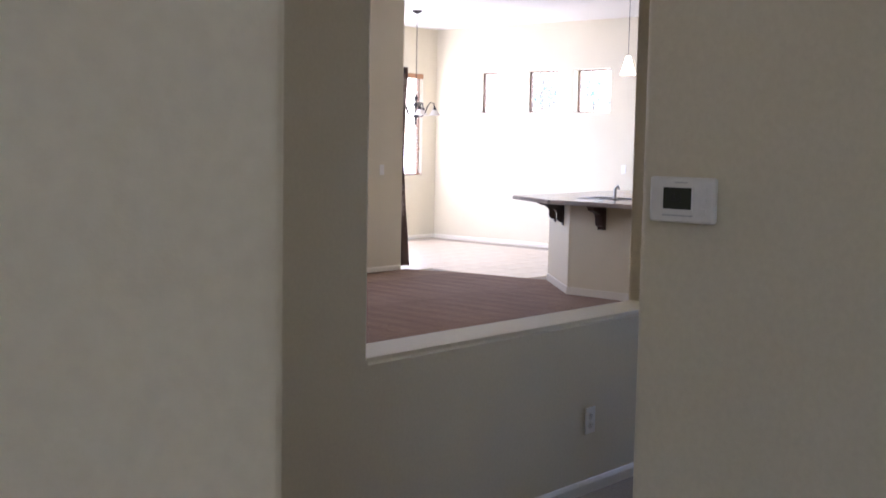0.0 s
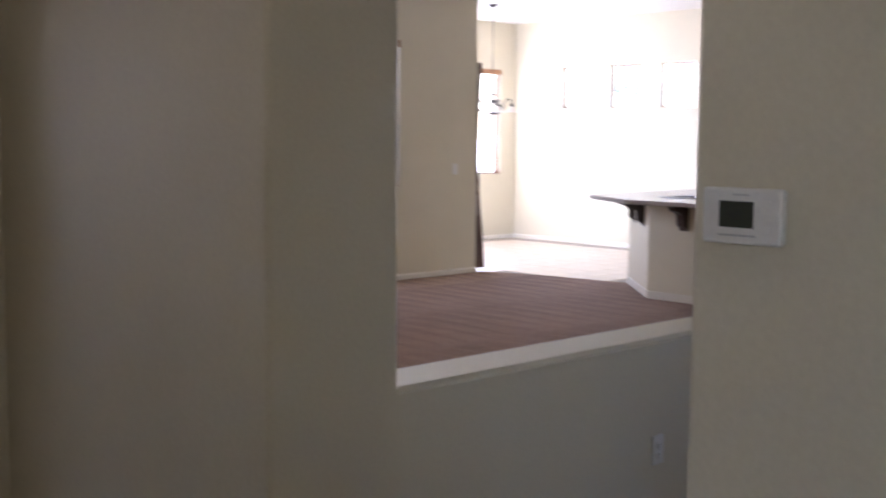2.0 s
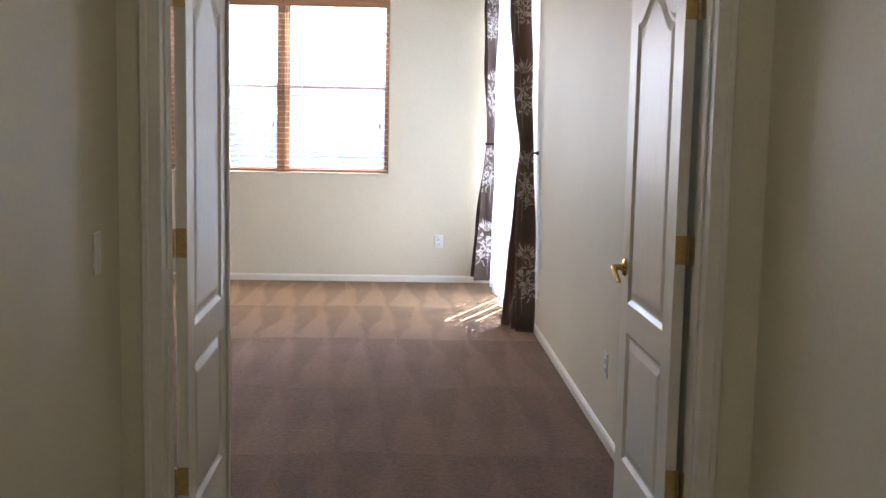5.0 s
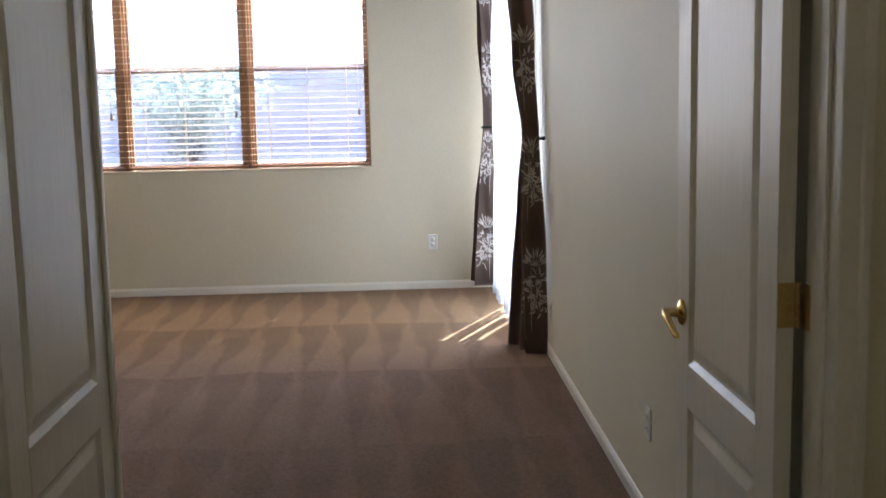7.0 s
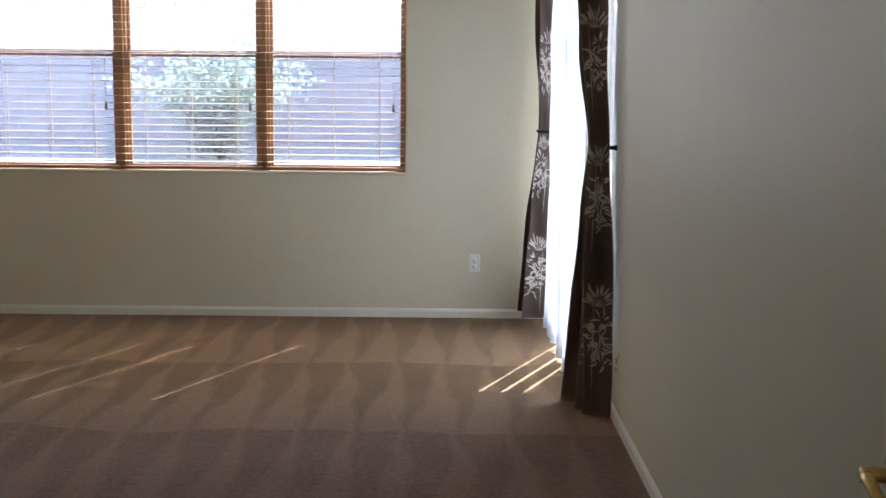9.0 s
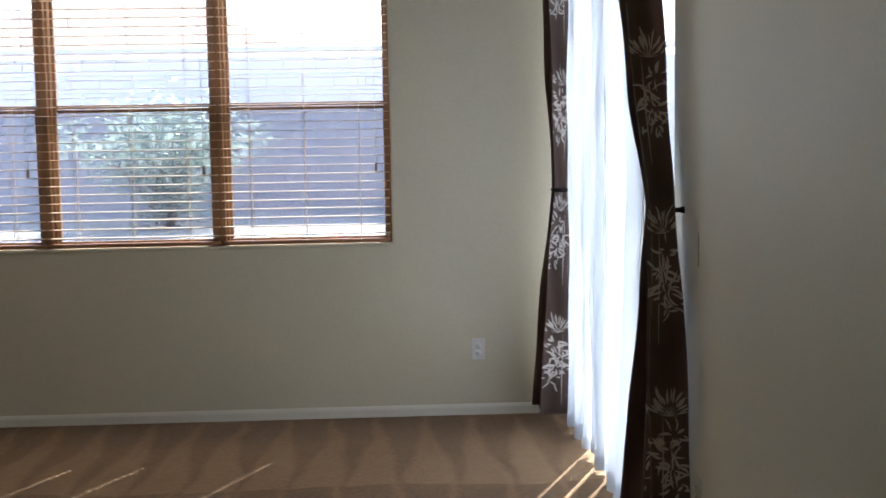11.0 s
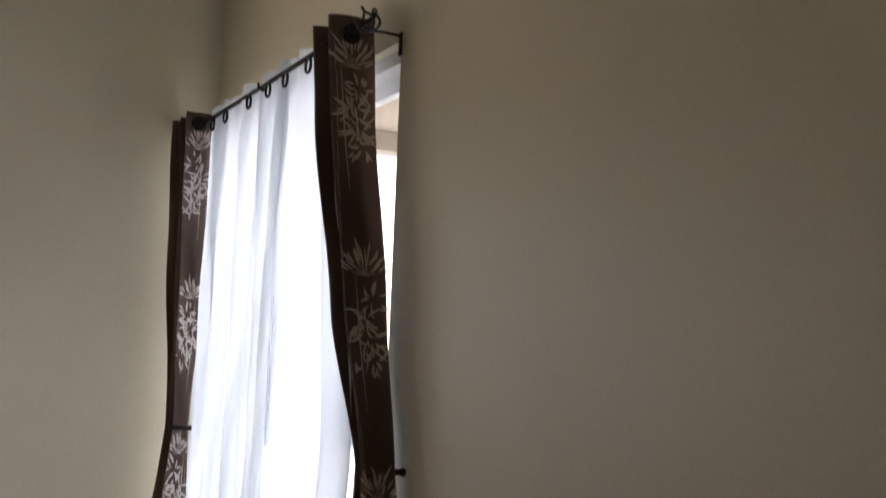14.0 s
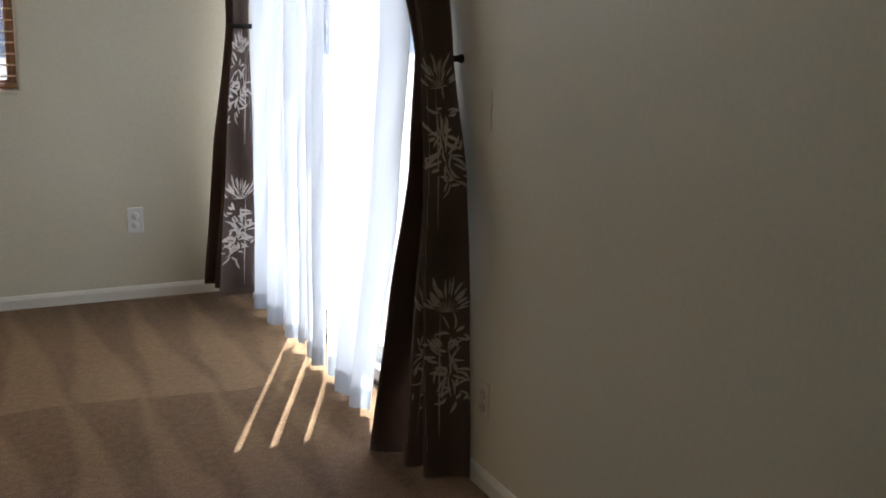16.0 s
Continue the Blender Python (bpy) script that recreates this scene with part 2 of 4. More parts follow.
GLASS = glass_material("window_glass")


def mesh_screen_material():
    """Insect screen: a fine dark weave that lets about half of the light by."""
    m = bpy.data.materials.new("insect_screen")
    m.use_nodes = True
    m.node_tree.nodes.remove(m.node_tree.nodes["Principled BSDF"])
    t = node(m, "ShaderNodeBsdfTransparent", Color=(1, 1, 1, 1))
    d = node(m, "ShaderNodeBsdfDiffuse", Color=(0.15, 0.15, 0.25, 1))
    mix = node(m, "ShaderNodeMixShader", Fac=0.35)
    wire(m, t.outputs[0], mix.inputs[1])
    wire(m, d.outputs[0], mix.inputs[2])
    wire(m, mix.outputs[0], m.node_tree.nodes["Material Output"].inputs[0])
    return m


SCREEN = mesh_screen_material()


def sheer_material(name, clear):
    """White voile: thin cloth that scatters the daylight behind it."""
    m = bpy.data.materials.new(name)
    m.use_nodes = True
    m.node_tree.nodes.remove(m.node_tree.nodes["Principled BSDF"])
    tc = node(m, "ShaderNodeTexCoord")
    weave = node(m, "ShaderNodeTexNoise", Scale=300.0, Detail=2.0)
    wire(m, tc.outputs["Object"], weave.inputs["Vector"])
    bp = node(m, "ShaderNodeBump", Strength=0.15, Distance=0.001)
    wire(m, weave.outputs["Fac"], bp.inputs["Height"])
    d = node(m, "ShaderNodeBsdfDiffuse", Color=(0.88, 0.90, 0.92, 1))
    l = node(m, "ShaderNodeBsdfTranslucent", Color=(0.55, 0.58, 0.62, 1))
    wire(m, bp.outputs[0], d.inputs["Normal"])
    t = node(m, "ShaderNodeBsdfTransparent", Color=(1, 1, 1, 1))
    a = node(m, "ShaderNodeMixShader", Fac=0.6)
    b = node(m, "ShaderNodeMixShader", Fac=clear)
    wire(m, d.outputs[0], a.inputs[1])
    wire(m, l.outputs[0], a.inputs[2])
    wire(m, a.outputs[0], b.inputs[1])
    wire(m, t.outputs[0], b.inputs[2])
    wire(m, b.outputs[0], m.node_tree.nodes["Material Output"].inputs[0])
    return m


SHEER = sheer_material("white_voile", 0.04)
THIN = sheer_material("single_voile", 0.62)


def glow_material(name, colour, strength):
    m = material(name, colour, 0.4)
    b = m.node_tree.nodes["Principled BSDF"]
    b.inputs["Emission Color"].default_value = (*colour, 1)
    b.inputs["Emission Strength"].default_value = strength
    return m


BULB_GLASS = glow_material("lit_frosted_glass", (1.0, 0.86, 0.62), 6.0)
PENDANT_GLASS = glow_material("lit_cream_glass", (1.0, 0.86, 0.62), 1.2)
SHADE_GLASS = grain(material("alabaster_glass", (0.80, 0.76, 0.68), 0.3), 20, 0.02, 0.001, ((0.74, 0.69, 0.60), (0.84, 0.80, 0.72)))


# ---- building helpers ----
def part(name, bm, mat, parent=None, label=""):
    """Links a bmesh as one mesh object, under a thing if one is given."""
    me = bpy.data.meshes.new(name)
    bmesh.ops.recalc_face_normals(bm, faces=bm.faces)
    bm.to_mesh(me)
    bm.free()
    for m in (mat if isinstance(mat, (list, tuple)) else [mat]):
        me.materials.append(m)
    ob = new(name, me)
    if parent is not None:
        ob.parent = parent
    if label:
        ob["label"] = label
    return ob


def thing(name, place, label, category, group="", kind="", turn=0.0):
    """An empty at the base of a thing."""
    e = new(name)
    e.empty_display_size = 0.1
    e.matrix_world = pose(*place, 0, 0, turn)
    bpy.context.view_layer.update()
    return tagged(e, label, category, group, kind)


def box(lo, hi, bevel=0.0, bm=None, segments=2):
    """A box between two corners, with softened edges."""
    own = bmesh.new()
    c = [(a + b) / 2 for a, b in zip(lo, hi)]
    s = [abs(b - a) for a, b in zip(lo, hi)]
    bmesh.ops.create_cube(own, size=1, matrix=Matrix.Translation(c) @ Matrix.Diagonal((*s, 1)))
    if bevel:
        bmesh.ops.bevel(own, geom=own.edges[:], offset=min(bevel, min(s) * 0.45), segments=segments, affect="EDGES", profile=0.5)
    if bm is None:
        return own
    join(bm, own)
    return bm


def join(bm, other):
    """Moves the faces of another bmesh into bm."""
    lookup = [bm.verts.new(v.co) for v in other.verts]
    other.verts.index_update()
    for f in other.faces:
        try:
            nf = bm.faces.new([lookup[v.index] for v in f.verts])
            nf.smooth = f.smooth
            nf.material_index = f.material_index
        except ValueError:
            pass
    other.free()
    return bm


def lathe(profile, centre=(0, 0, 0), axis="z", steps=20, bm=None, smooth=True):
    """Turns a profile of (radius, height) about an axis."""
    own = bm if bm is not None else bmesh.new()
    rings = []
    for r, h in profile:
        ring = []
        for i in range(steps):
            a = 2 * math.pi * i / steps
            p = {"z": (r * math.cos(a), r * math.sin(a), h), "x": (h, r * math.cos(a), r * math.sin(a)), "y": (r * math.cos(a), h, r * math.sin(a))}[axis]
            ring.append(own.verts.new(Vector(centre) + Vector(p)))
        rings.append(ring)
    for a, b in zip(rings, rings[1:]):
        for i in range(steps):
            f = own.faces.new((a[i], a[(i + 1) % steps], b[(i + 1) % steps], b[i]))
            f.smooth = smooth
    for ring in (rings[0], rings[-1]):
        own.faces.new(ring)
    return own


def tube(points, radius, steps=8, bm=None):
    """A round rod along points; radius may be a list."""
    own = bm if bm is not None else bmesh.new()
    pts = [Vector(p) for p in points]
    rad = radius if isinstance(radius, (list, tuple)) else [radius] * len(pts)
    rings, up = [], Vector((0.31, 0.17, 0.93))
    for i, p in enumerate(pts):
        d = (pts[min(i + 1, len(pts) - 1)] - pts[max(i - 1, 0)]).normalized()
        u = d.cross(up)
        if u.length < 1e-3:
            u = d.cross(Vector((1, 0, 0)))
        u.normalize()
        v = d.cross(u)
        rings.append([own.verts.new(p + (u * math.cos(2 * math.pi * k / steps) + v * math.sin(2 * math.pi * k / steps)) * rad[i]) for k in range(steps)])
    for a, b in zip(rings, rings[1:]):
        for k in range(steps):
            f = own.faces.new((a[k], a[(k + 1) % steps], b[(k + 1) % steps], b[k]))
            f.smooth = True
    own.faces.new(rings[0])
    own.faces.new(rings[-1])
    return own


def prism(outline, z0, z1, bevel=0.0):
    """A plate with a drawn outline in x and y."""
    bm = bmesh.new()
    f = bm.faces.new([bm.verts.new((x, y, z0)) for x, y in outline])
    up = bmesh.ops.extrude_face_region(bm, geom=[f])
    bmesh.ops.translate(bm, verts=[v for v in up["geom"] if isinstance(v, bmesh.types.BMVert)], vec=(0, 0, z1 - z0))
    if bevel:
        bmesh.ops.recalc_face_normals(bm, faces=bm.faces)
        bmesh.ops.bevel(bm, geom=[e for e in bm.edges if abs(e.verts[0].co.z - e.verts[1].co.z) < 1e-5], offset=bevel, segments=3, affect="EDGES")
    return bm


def grid_solid(xs, ys, holes, axis, lo, hi):
    """A wall slab cut by rectangular holes. xs along the wall, ys up; hole: (a0, a1, z0, z1)."""
    xs = sorted(set(xs + [v for h in holes for v in h[:2]]))
    ys = sorted(set(ys + [v for h in holes for v in h[2:]]))
    bm = bmesh.new()
    solid = {}
    for i in range(len(xs) - 1):
        for j in range(len(ys) - 1):
            cx, cy = (xs[i] + xs[i + 1]) / 2, (ys[j] + ys[j + 1]) / 2
            solid[i, j] = not any(h[0] < cx < h[1] and h[2] < cy < h[3] for h in holes)
    verts = {}

    def vert(i, j, k):
        if (i, j, k) not in verts:
            d = (lo, hi)[k]
            verts[i, j, k] = bm.verts.new((xs[i], d, ys[j]) if axis == "y" else (d, xs[i], ys[j]))
        return verts[i, j, k]

    for (i, j), s in solid.items():
        if not s:
            continue
        for k in (0, 1):
            bm.faces.new((vert(i, j, k), vert(i + 1, j, k), vert(i + 1, j + 1, k), vert(i, j + 1, k)))
        for di, dj, e in ((-1, 0, ((i, j), (i, j + 1))), (1, 0, ((i + 1, j), (i + 1, j + 1))), (0, -1, ((i, j), (i + 1, j))), (0, 1, ((i, j + 1), (i + 1, j + 1)))):
            if not solid.get((i + di, j + dj), False):
                (a, b), (c, d) = e
                bm.faces.new((vert(a, b, 0), vert(c, d, 0), vert(c, d, 1), vert(a, b, 1)))
    return bm


def wall(name, axis, a0, a1, lo, hi, holes=(), z0=-0.05, z1=3.15, mat=None, soft=0.0):
    """A wall along x (axis y, at depth lo to hi) or along y (axis x)."""
    bm = grid_solid([a0, a1], [z0, z1], list(holes), axis, lo, hi)
    if soft:
        bmesh.ops.recalc_face_normals(bm, faces=bm.faces)
        bmesh.ops.dissolve_limit(bm, angle_limit=0.01, verts=bm.verts[:], edges=bm.edges[:])
        sharp = [e for e in bm.edges if len(e.link_faces) == 2 and e.calc_face_angle(0) > 1.0 and z0 + 0.01 < max(v.co.z for v in e.verts) and not all(abs(v.co.z - z0) < 1e-4 for v in e.verts) and not all(abs(v.co.z - z1) < 1e-4 for v in e.verts) and not any(abs(v.co["xyz".index("x" if axis == "y" else "y")] - q) < 1e-4 for v in e.verts for q in (a0, a1))]
        out = bmesh.ops.bevel(bm, geom=sharp, offset=soft, segments=4, affect="EDGES", profile=0.5)
        for f in out["faces"]:
            f.smooth = True
    ob = part(name, bm, mat or PAINT)
    return tagged(ob, kind="structure")


def skirting(name, axis, a0, a1, face, out, z=0.0, h=0.058):
    """A baseboard with a moulded top, along a wall's face; out is the side it stands on."""
    prof = [(0.0, 0.0), (0.013, 0.0), (0.013, h - 0.018), (0.010, h - 0.012), (0.005, h - 0.004), (0.0, h)]
    bm = bmesh.new()
    rows = []
    for a in (a0, a1):
        rows.append([bm.verts.new((a, face + out * d, z + k) if axis == "y" else (face + out * d, a, z + k)) for d, k in prof])
    for i in range(len(prof)):
        j = (i + 1) % len(prof)
        bm.faces.new((rows[0][i], rows[1][i], rows[1][j], rows[0][j]))
    bm.faces.new(rows[0])
    bm.faces.new(rows[1])
    return tagged(part(name, bm, TRIM), kind="structure")


# ---- the house: walls, floors, ceilings ----
def rounded(outline, radii, steps=5):
    """An outline in plan whose corners are rounded as the drywall's are."""
    pts = []
    n = len(outline)
    for i, (p, r) in enumerate(zip(outline, radii)):
        p = Vector(p)
        if not r:
            pts.append((p.x, p.y))
            continue
        a, b = (Vector(outline[i - 1]) - p).normalized(), (Vector(outline[(i + 1) % n]) - p).normalized()
        c = p + (a + b) * r
        for k in range(steps + 1):
            f = k / steps
            d = (-b * (1 - f) - a * f)
            d.normalize()
            q = c + d * r
            pts.append((q.x, q.y))
    return pts


def plan_wall(name, outline, radii, z0=-0.05, z1=3.15, mat=None):
    bm = prism(rounded(outline, radii), z0, z1)
    for f in bm.faces:
        f.smooth = False
    return tagged(part(name, bm, mat or PAINT), kind="structure")


R = 0.019
# bedroom
WIN = (-3.70, -1.02, 0.93, 2.39)
SLIDER = (8.93, 10.72, -0.05, 2.44)
wall("wall_bedroom_far", "y", -4.7, 0.15, 10.89, 11.07, [WIN], soft=0.012)
wall("wall_bedroom_slider", "x", 4.50, 10.89, 0.0, 0.15, [SLIDER])
# unseen west wall, set close in to bounce light onto the far wall
wall("wall_bedroom_west", "x", 4.36, 11.07, -4.85, -4.7)
wall("wall_bedroom_door", "y", -4.7, 0.1, 4.36, 4.50, [(-1.65, -0.056, -0.05, 2.07)])
# hall
plan_wall("wall_hall_left", [(-4.5, 0.49), (-1.665, 0.49), (-1.665, 0.72), (-1.763, 0.72), (-1.763, 4.36), (-1.90, 4.36), (-1.90, 0.63), (-4.5, 0.63)], (0, R, R, 0, 0, 0, 0, 0))
plan_wall("wall_hall_right", [(0.10, 4.50), (0.10, 2.68), (0.57, 2.68), (0.57, 2.92), (0.25, 2.92), (0.25, 4.50)], (0, R, R, R, 0, 0), 0.73)
plan_wall("wall_hall_right_base", [(0.10, 4.50), (0.10, 2.68), (0.57, 2.68), (0.57, 2.92), (0.25, 2.92), (0.25, 4.50)], (0, R, 0, 0, 0, 0), -0.05, 0.73)
half = prism([(0.57, 2.68), (2.53, 2.68), (2.53, 2.92), (0.57, 2.92)], -0.05, 0.73)
bmesh.ops.recalc_face_normals(half, faces=half.faces)
bmesh.ops.bevel(half, geom=[e for e in half.edges if all(v.co.z > 0.7 for v in e.verts) and abs(e.verts[0].co.x - e.verts[1].co.x) > 1], offset=R, segments=5, affect="EDGES")
tagged(part("wall_half", half, PAINT), kind="structure")
plan_wall("wall_living_south", [(2.53, 2.68), (11.04, 2.68), (11.04, 2.92), (2.53, 2.92)], (R, 0, 0, R))
wall("wall_opening_header", "y", 0.57, 2.53, 2.68, 2.92, z0=2.44)
plan_wall("wall_thermostat", [(0.10, -3.0), (0.25, -3.0), (0.25, 1.215), (4.5, 1.215), (4.5, 1.36), (0.10, 1.36)], (0, 0, 0, 0, 0, R))
wall("wall_passage_end", "x", 1.20, 2.68, 4.5, 4.62, [(1.6, 2.4, 0.9, 2.1)])
wall("wall_foyer_back", "y", -4.65, 0.25, -3.15, -3.0)
# the hole is for the added foyer window, out of view
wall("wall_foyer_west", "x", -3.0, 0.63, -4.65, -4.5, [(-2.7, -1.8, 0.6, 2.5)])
# living and dining
LWIN = (5.15, 6.22, 0.96, 2.46)
DWIN = (8.9, 10.74, 0.955, 2.47)
plan_wall("wall_living_jog", [(0.15, 8.40), (1.0, 8.40), (1.0, 9.15), (0.86, 9.15), (0.86, 8.54), (0.15, 8.54)], (0,) * 6)
wall("wall_living_north", "y", 1.0, 7.20, 9.0, 9.15, [LWIN], soft=0.012)
plan_wall("wall_living_corner", [(7.20, 9.0), (7.36, 9.0), (7.36, 9.45), (7.20, 9.45)], (0, R, 0, 0))
wall("wall_dining_west", "x", 9.45, 11.82, 7.20, 7.36, [(9.55, 11.35, -0.05, 2.2)])
wall("wall_dining_north", "y", 7.20, 11.04, 11.82, 11.97, [DWIN], soft=0.012)
SMALL = [(10.40, 10.98, 1.90, 2.49), (9.55, 10.115, 1.90, 2.49), (8.675, 9.277, 1.90, 2.49)]
wall("wall_dining_east", "x", 2.68, 11.97, 11.04, 11.22, SMALL, soft=0.012)
# ceilings
for nm, lo, hi in (("ceiling_bedroom", (-4.85, 4.43, 3.15), (0.15, 11.07, 3.3)), ("ceiling_hall", (-4.65, -3.15, 3.15), (4.62, 2.68, 3.3)), ("ceiling_hall_end", (-1.9, 2.68, 3.15), (0.25, 4.43, 3.3)), ("ceiling_living", (0.25, 2.68, 3.15), (11.22, 11.97, 3.3))):
    tagged(part(nm, box(lo, hi), CEIL), kind="structure")
# roof over all, with its eave and the patio cover
tagged(part("eave", box((-7.0, 11.07, 2.62), (0.15, 11.20, 2.80)), STUCCO), kind="structure")
tagged(part("patio_cover", box((0.15, 9.15, 2.62), (2.4, 11.20, 2.80)), STUCCO), kind="structure")
tagged(part("patio_beam", box((0.15, 10.98, 2.52), (2.4, 11.12, 2.62), 0.01), STUCCO), kind="structure")
# unseen ceiling lights, added as fittings for the two fill lamps
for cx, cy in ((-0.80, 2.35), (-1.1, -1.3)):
    rl = thing("added_ceiling_light", (cx, cy, 3.15), "unseen round white ceiling light, added to brighten the hall", "ceiling light", "recessed lights")
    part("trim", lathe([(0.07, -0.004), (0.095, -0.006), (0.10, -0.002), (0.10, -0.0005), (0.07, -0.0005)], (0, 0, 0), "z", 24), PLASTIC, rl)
    part("lens", lathe([(0.001, -0.003), (0.069, -0.003), (0.069, -0.001), (0.001, -0.001)], (0, 0, 0), "z", 24), BULB_GLASS, rl, "glowing frosted lens of an added light")
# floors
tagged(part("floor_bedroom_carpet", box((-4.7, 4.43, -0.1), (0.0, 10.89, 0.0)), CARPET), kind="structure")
tagged(part("floor_living_carpet", prism([(0.25, 2.92), (7.3, 2.92), (7.3, 6.6), (7.87, 7.30), (7.72, 8.2), (7.45, 9.0), (7.36, 9.0), (0.15, 9.0), (0.15, 4.5), (0.25, 4.5)], -0.1, 0.0), CARPET), kind="structure")
hall_floor = tagged(part("floor_hall", box((-4.5, -3.0, -0.12), (4.5, 4.43, -0.012)), GROUT), kind="structure")
dining_floor = tagged(part("floor_dining", box((7.0, 2.92, -0.14), (11.04, 11.82, -0.012)), GROUT), kind="structure")
tagged(part("carpet_strip", box((-1.65, 4.415, -0.02), (-0.056, 4.45, 0.002), 0.004), TRIM), kind="structure")

# baseboards
skirting("baseboard_bedroom_far", "y", -4.7, -0.013, 10.89, -1)
skirting("baseboard_bedroom_right", "x", 4.50, 8.93, 0.0, -1)
skirting("baseboard_bedroom_right_far", "x", 10.72, 10.89, 0.0, -1)
skirting("baseboard_hall_left", "x", 0.73, 4.36, -1.763, 1, -0.012)
skirting("baseboard_hall_right", "x", 2.70, 4.36, 0.10, -1, -0.012)
skirting("baseboard_half_wall", "y", 0.12, 4.5, 2.68, -1, -0.012)
skirting("baseboard_thermostat", "x", -3.0, 1.34, 0.10, -1, -0.012)
skirting("baseboard_foyer", "y", -4.5, -1.69, 0.49, -1, -0.012)
skirting("baseboard_living_north", "y", 1.0, 7.34, 9.0, -1)
skirting("baseboard_dining_north", "y", 7.36, 11.03, 11.82, -1, -0.006)
skirting("baseboard_dining_east", "x", 2.92, 11.81, 11.04, -1, -0.006)


# ---- doorway and double doors ----
def casing():
    jamb = thing("door_frame", (-0.875, 4.43, 0), "white painted wooden frame of the double bedroom doorway", "door frame", kind="structure")
    for nm, lo, hi in (("jamb", (-1.65, 4.352, -0.012), (-1.64, 4.508, 2.05)), ("jamb", (-0.066, 4.352, -0.012), (-0.056, 4.508, 2.05)), ("head", (-1.65, 4.352, 2.05), (-0.056, 4.508, 2.07)),
                       ("stop", (-1.64, 4.40, -0.012), (-1.632, 4.455, 2.05)), ("stop", (-0.074, 4.40, -0.012), (-0.066, 4.455, 2.05)), ("stop", (-1.632, 4.40, 2.038), (-0.074, 4.455, 2.05))):
        o = part(nm, box(lo, hi, 0.002), TRIM, jamb)
        o.matrix_parent_inverse = jamb.matrix_world.inverted()
    for side, y in ((-1, 4.36), (1, 4.50)):
        for x0, s in ((-1.64, -1), (-0.066, 1)):
            bm = bmesh.new()
            box((x0, y + side * 0.001, -0.012), (x0 + s * 0.058, y + side * 0.012, 2.118), 0.003, bm)
            box((x0 + s * 0.036, y + side * 0.001, -0.012), (x0 + s * 0.0585, y + side * 0.018, 2.118), 0.005, bm)
            o = part("casing", bm, TRIM, jamb)
            o.matrix_parent_inverse = jamb.matrix_world.inverted()
        bm = bmesh.new()
        box((-1.64, y + side * 0.001, 2.06), (-0.066, y + side * 0.012, 2.1185), 0.003, bm)
        box((-1.64, y + side * 0.001, 2.096), (-0.066, y + side * 0.018, 2.1185), 0.005, bm)
        o = part("casing", bm, TRIM, jamb)
        o.matrix_parent_inverse = jamb.matrix_world.inverted()
    return jamb


casing()
LEAF_W, LEAF_H, LEAF_T = 0.748, 2.03, 0.035


def arch(u):
    """Height of the panel's arched top over its shoulders."""
    return 0.105 * (0.5 - 0.5 * math.cos(2 * math.pi * min(max((u - 0.06) / 0.88, 0), 1))) ** 0.85


def door_leaf(name, label):
    """A moulded two-panel door leaf: hinge edge at x = 0, along +x, thickness about y = 0."""
    d = thing(name, (0, 0, 0), label, "door", "double bedroom doors")
    a, b = 0.115, LEAF_W - 0.115
    t = LEAF_T / 2
    bm = bmesh.new()
    box((0, -t, 0.012), (a, t, LEAF_H), 0.0015, bm)
    box((b, -t, 0.012), (LEAF_W, t, LEAF_H), 0.0015, bm)
    box((a, -t, 0.012), (b, t, 0.215), 0, bm)
    box((a, -t, 0.69), (b, t, 0.80), 0, bm)
    n = 16
    low = [(a + (b - a) * i / n, 1.80 + arch(i / n)) for i in range(n + 1)]
    for (x0, z0), (x1, z1) in zip(low, low[1:]):
        q = [[bm.verts.new((x, y, z)) for x, z in ((x0, z0), (x1, z1), (x1, LEAF_H), (x0, LEAF_H))] for y in (-t, t)]
        bm.faces.new(q[0])
        bm.faces.new(q[1])
        for k in range(4):
            bm.faces.new((q[0][k], q[0][(k + 1) % 4], q[1][(k + 1) % 4], q[1][k]))
    part("stile_frame", bm, DOOR, d)

    def loop(z0, z1, curved, inset):
        w0, w1 = a + inset, b - inset
        pts = [(w0, z0 + inset), (w1, z0 + inset)]
        if not curved:
            return pts + [(w1, z1 - inset), (w0, z1 - inset)]
        return pts + [(w1 + (w0 - w1) * i / n, z1 + arch(1 - i / n) - inset) for i in range(n + 1)]

    for z0, z1, curved in ((0.215, 0.69, False), (0.80, 1.80, True)):
        bm = bmesh.new()
        for s in (-1, 1):
            prev = None
            for inset, depth in ((0.0, t), (0.010, t - 0.007), (0.016, t - 0.0105), (0.026, t - 0.0105), (0.052, t - 0.003), (0.060, t - 0.0025)):
                ring = [bm.verts.new((x, s * depth, z)) for x, z in loop(z0, z1, curved, inset)]
                if prev:
                    for k in range(len(ring)):
                        bm.faces.new((prev[k], prev[(k + 1) % len(ring)], ring[(k + 1) % len(ring)], ring[k]))
                prev = ring
            bm.faces.new(prev)
        part("panel", bm, DOOR, d)
    return d


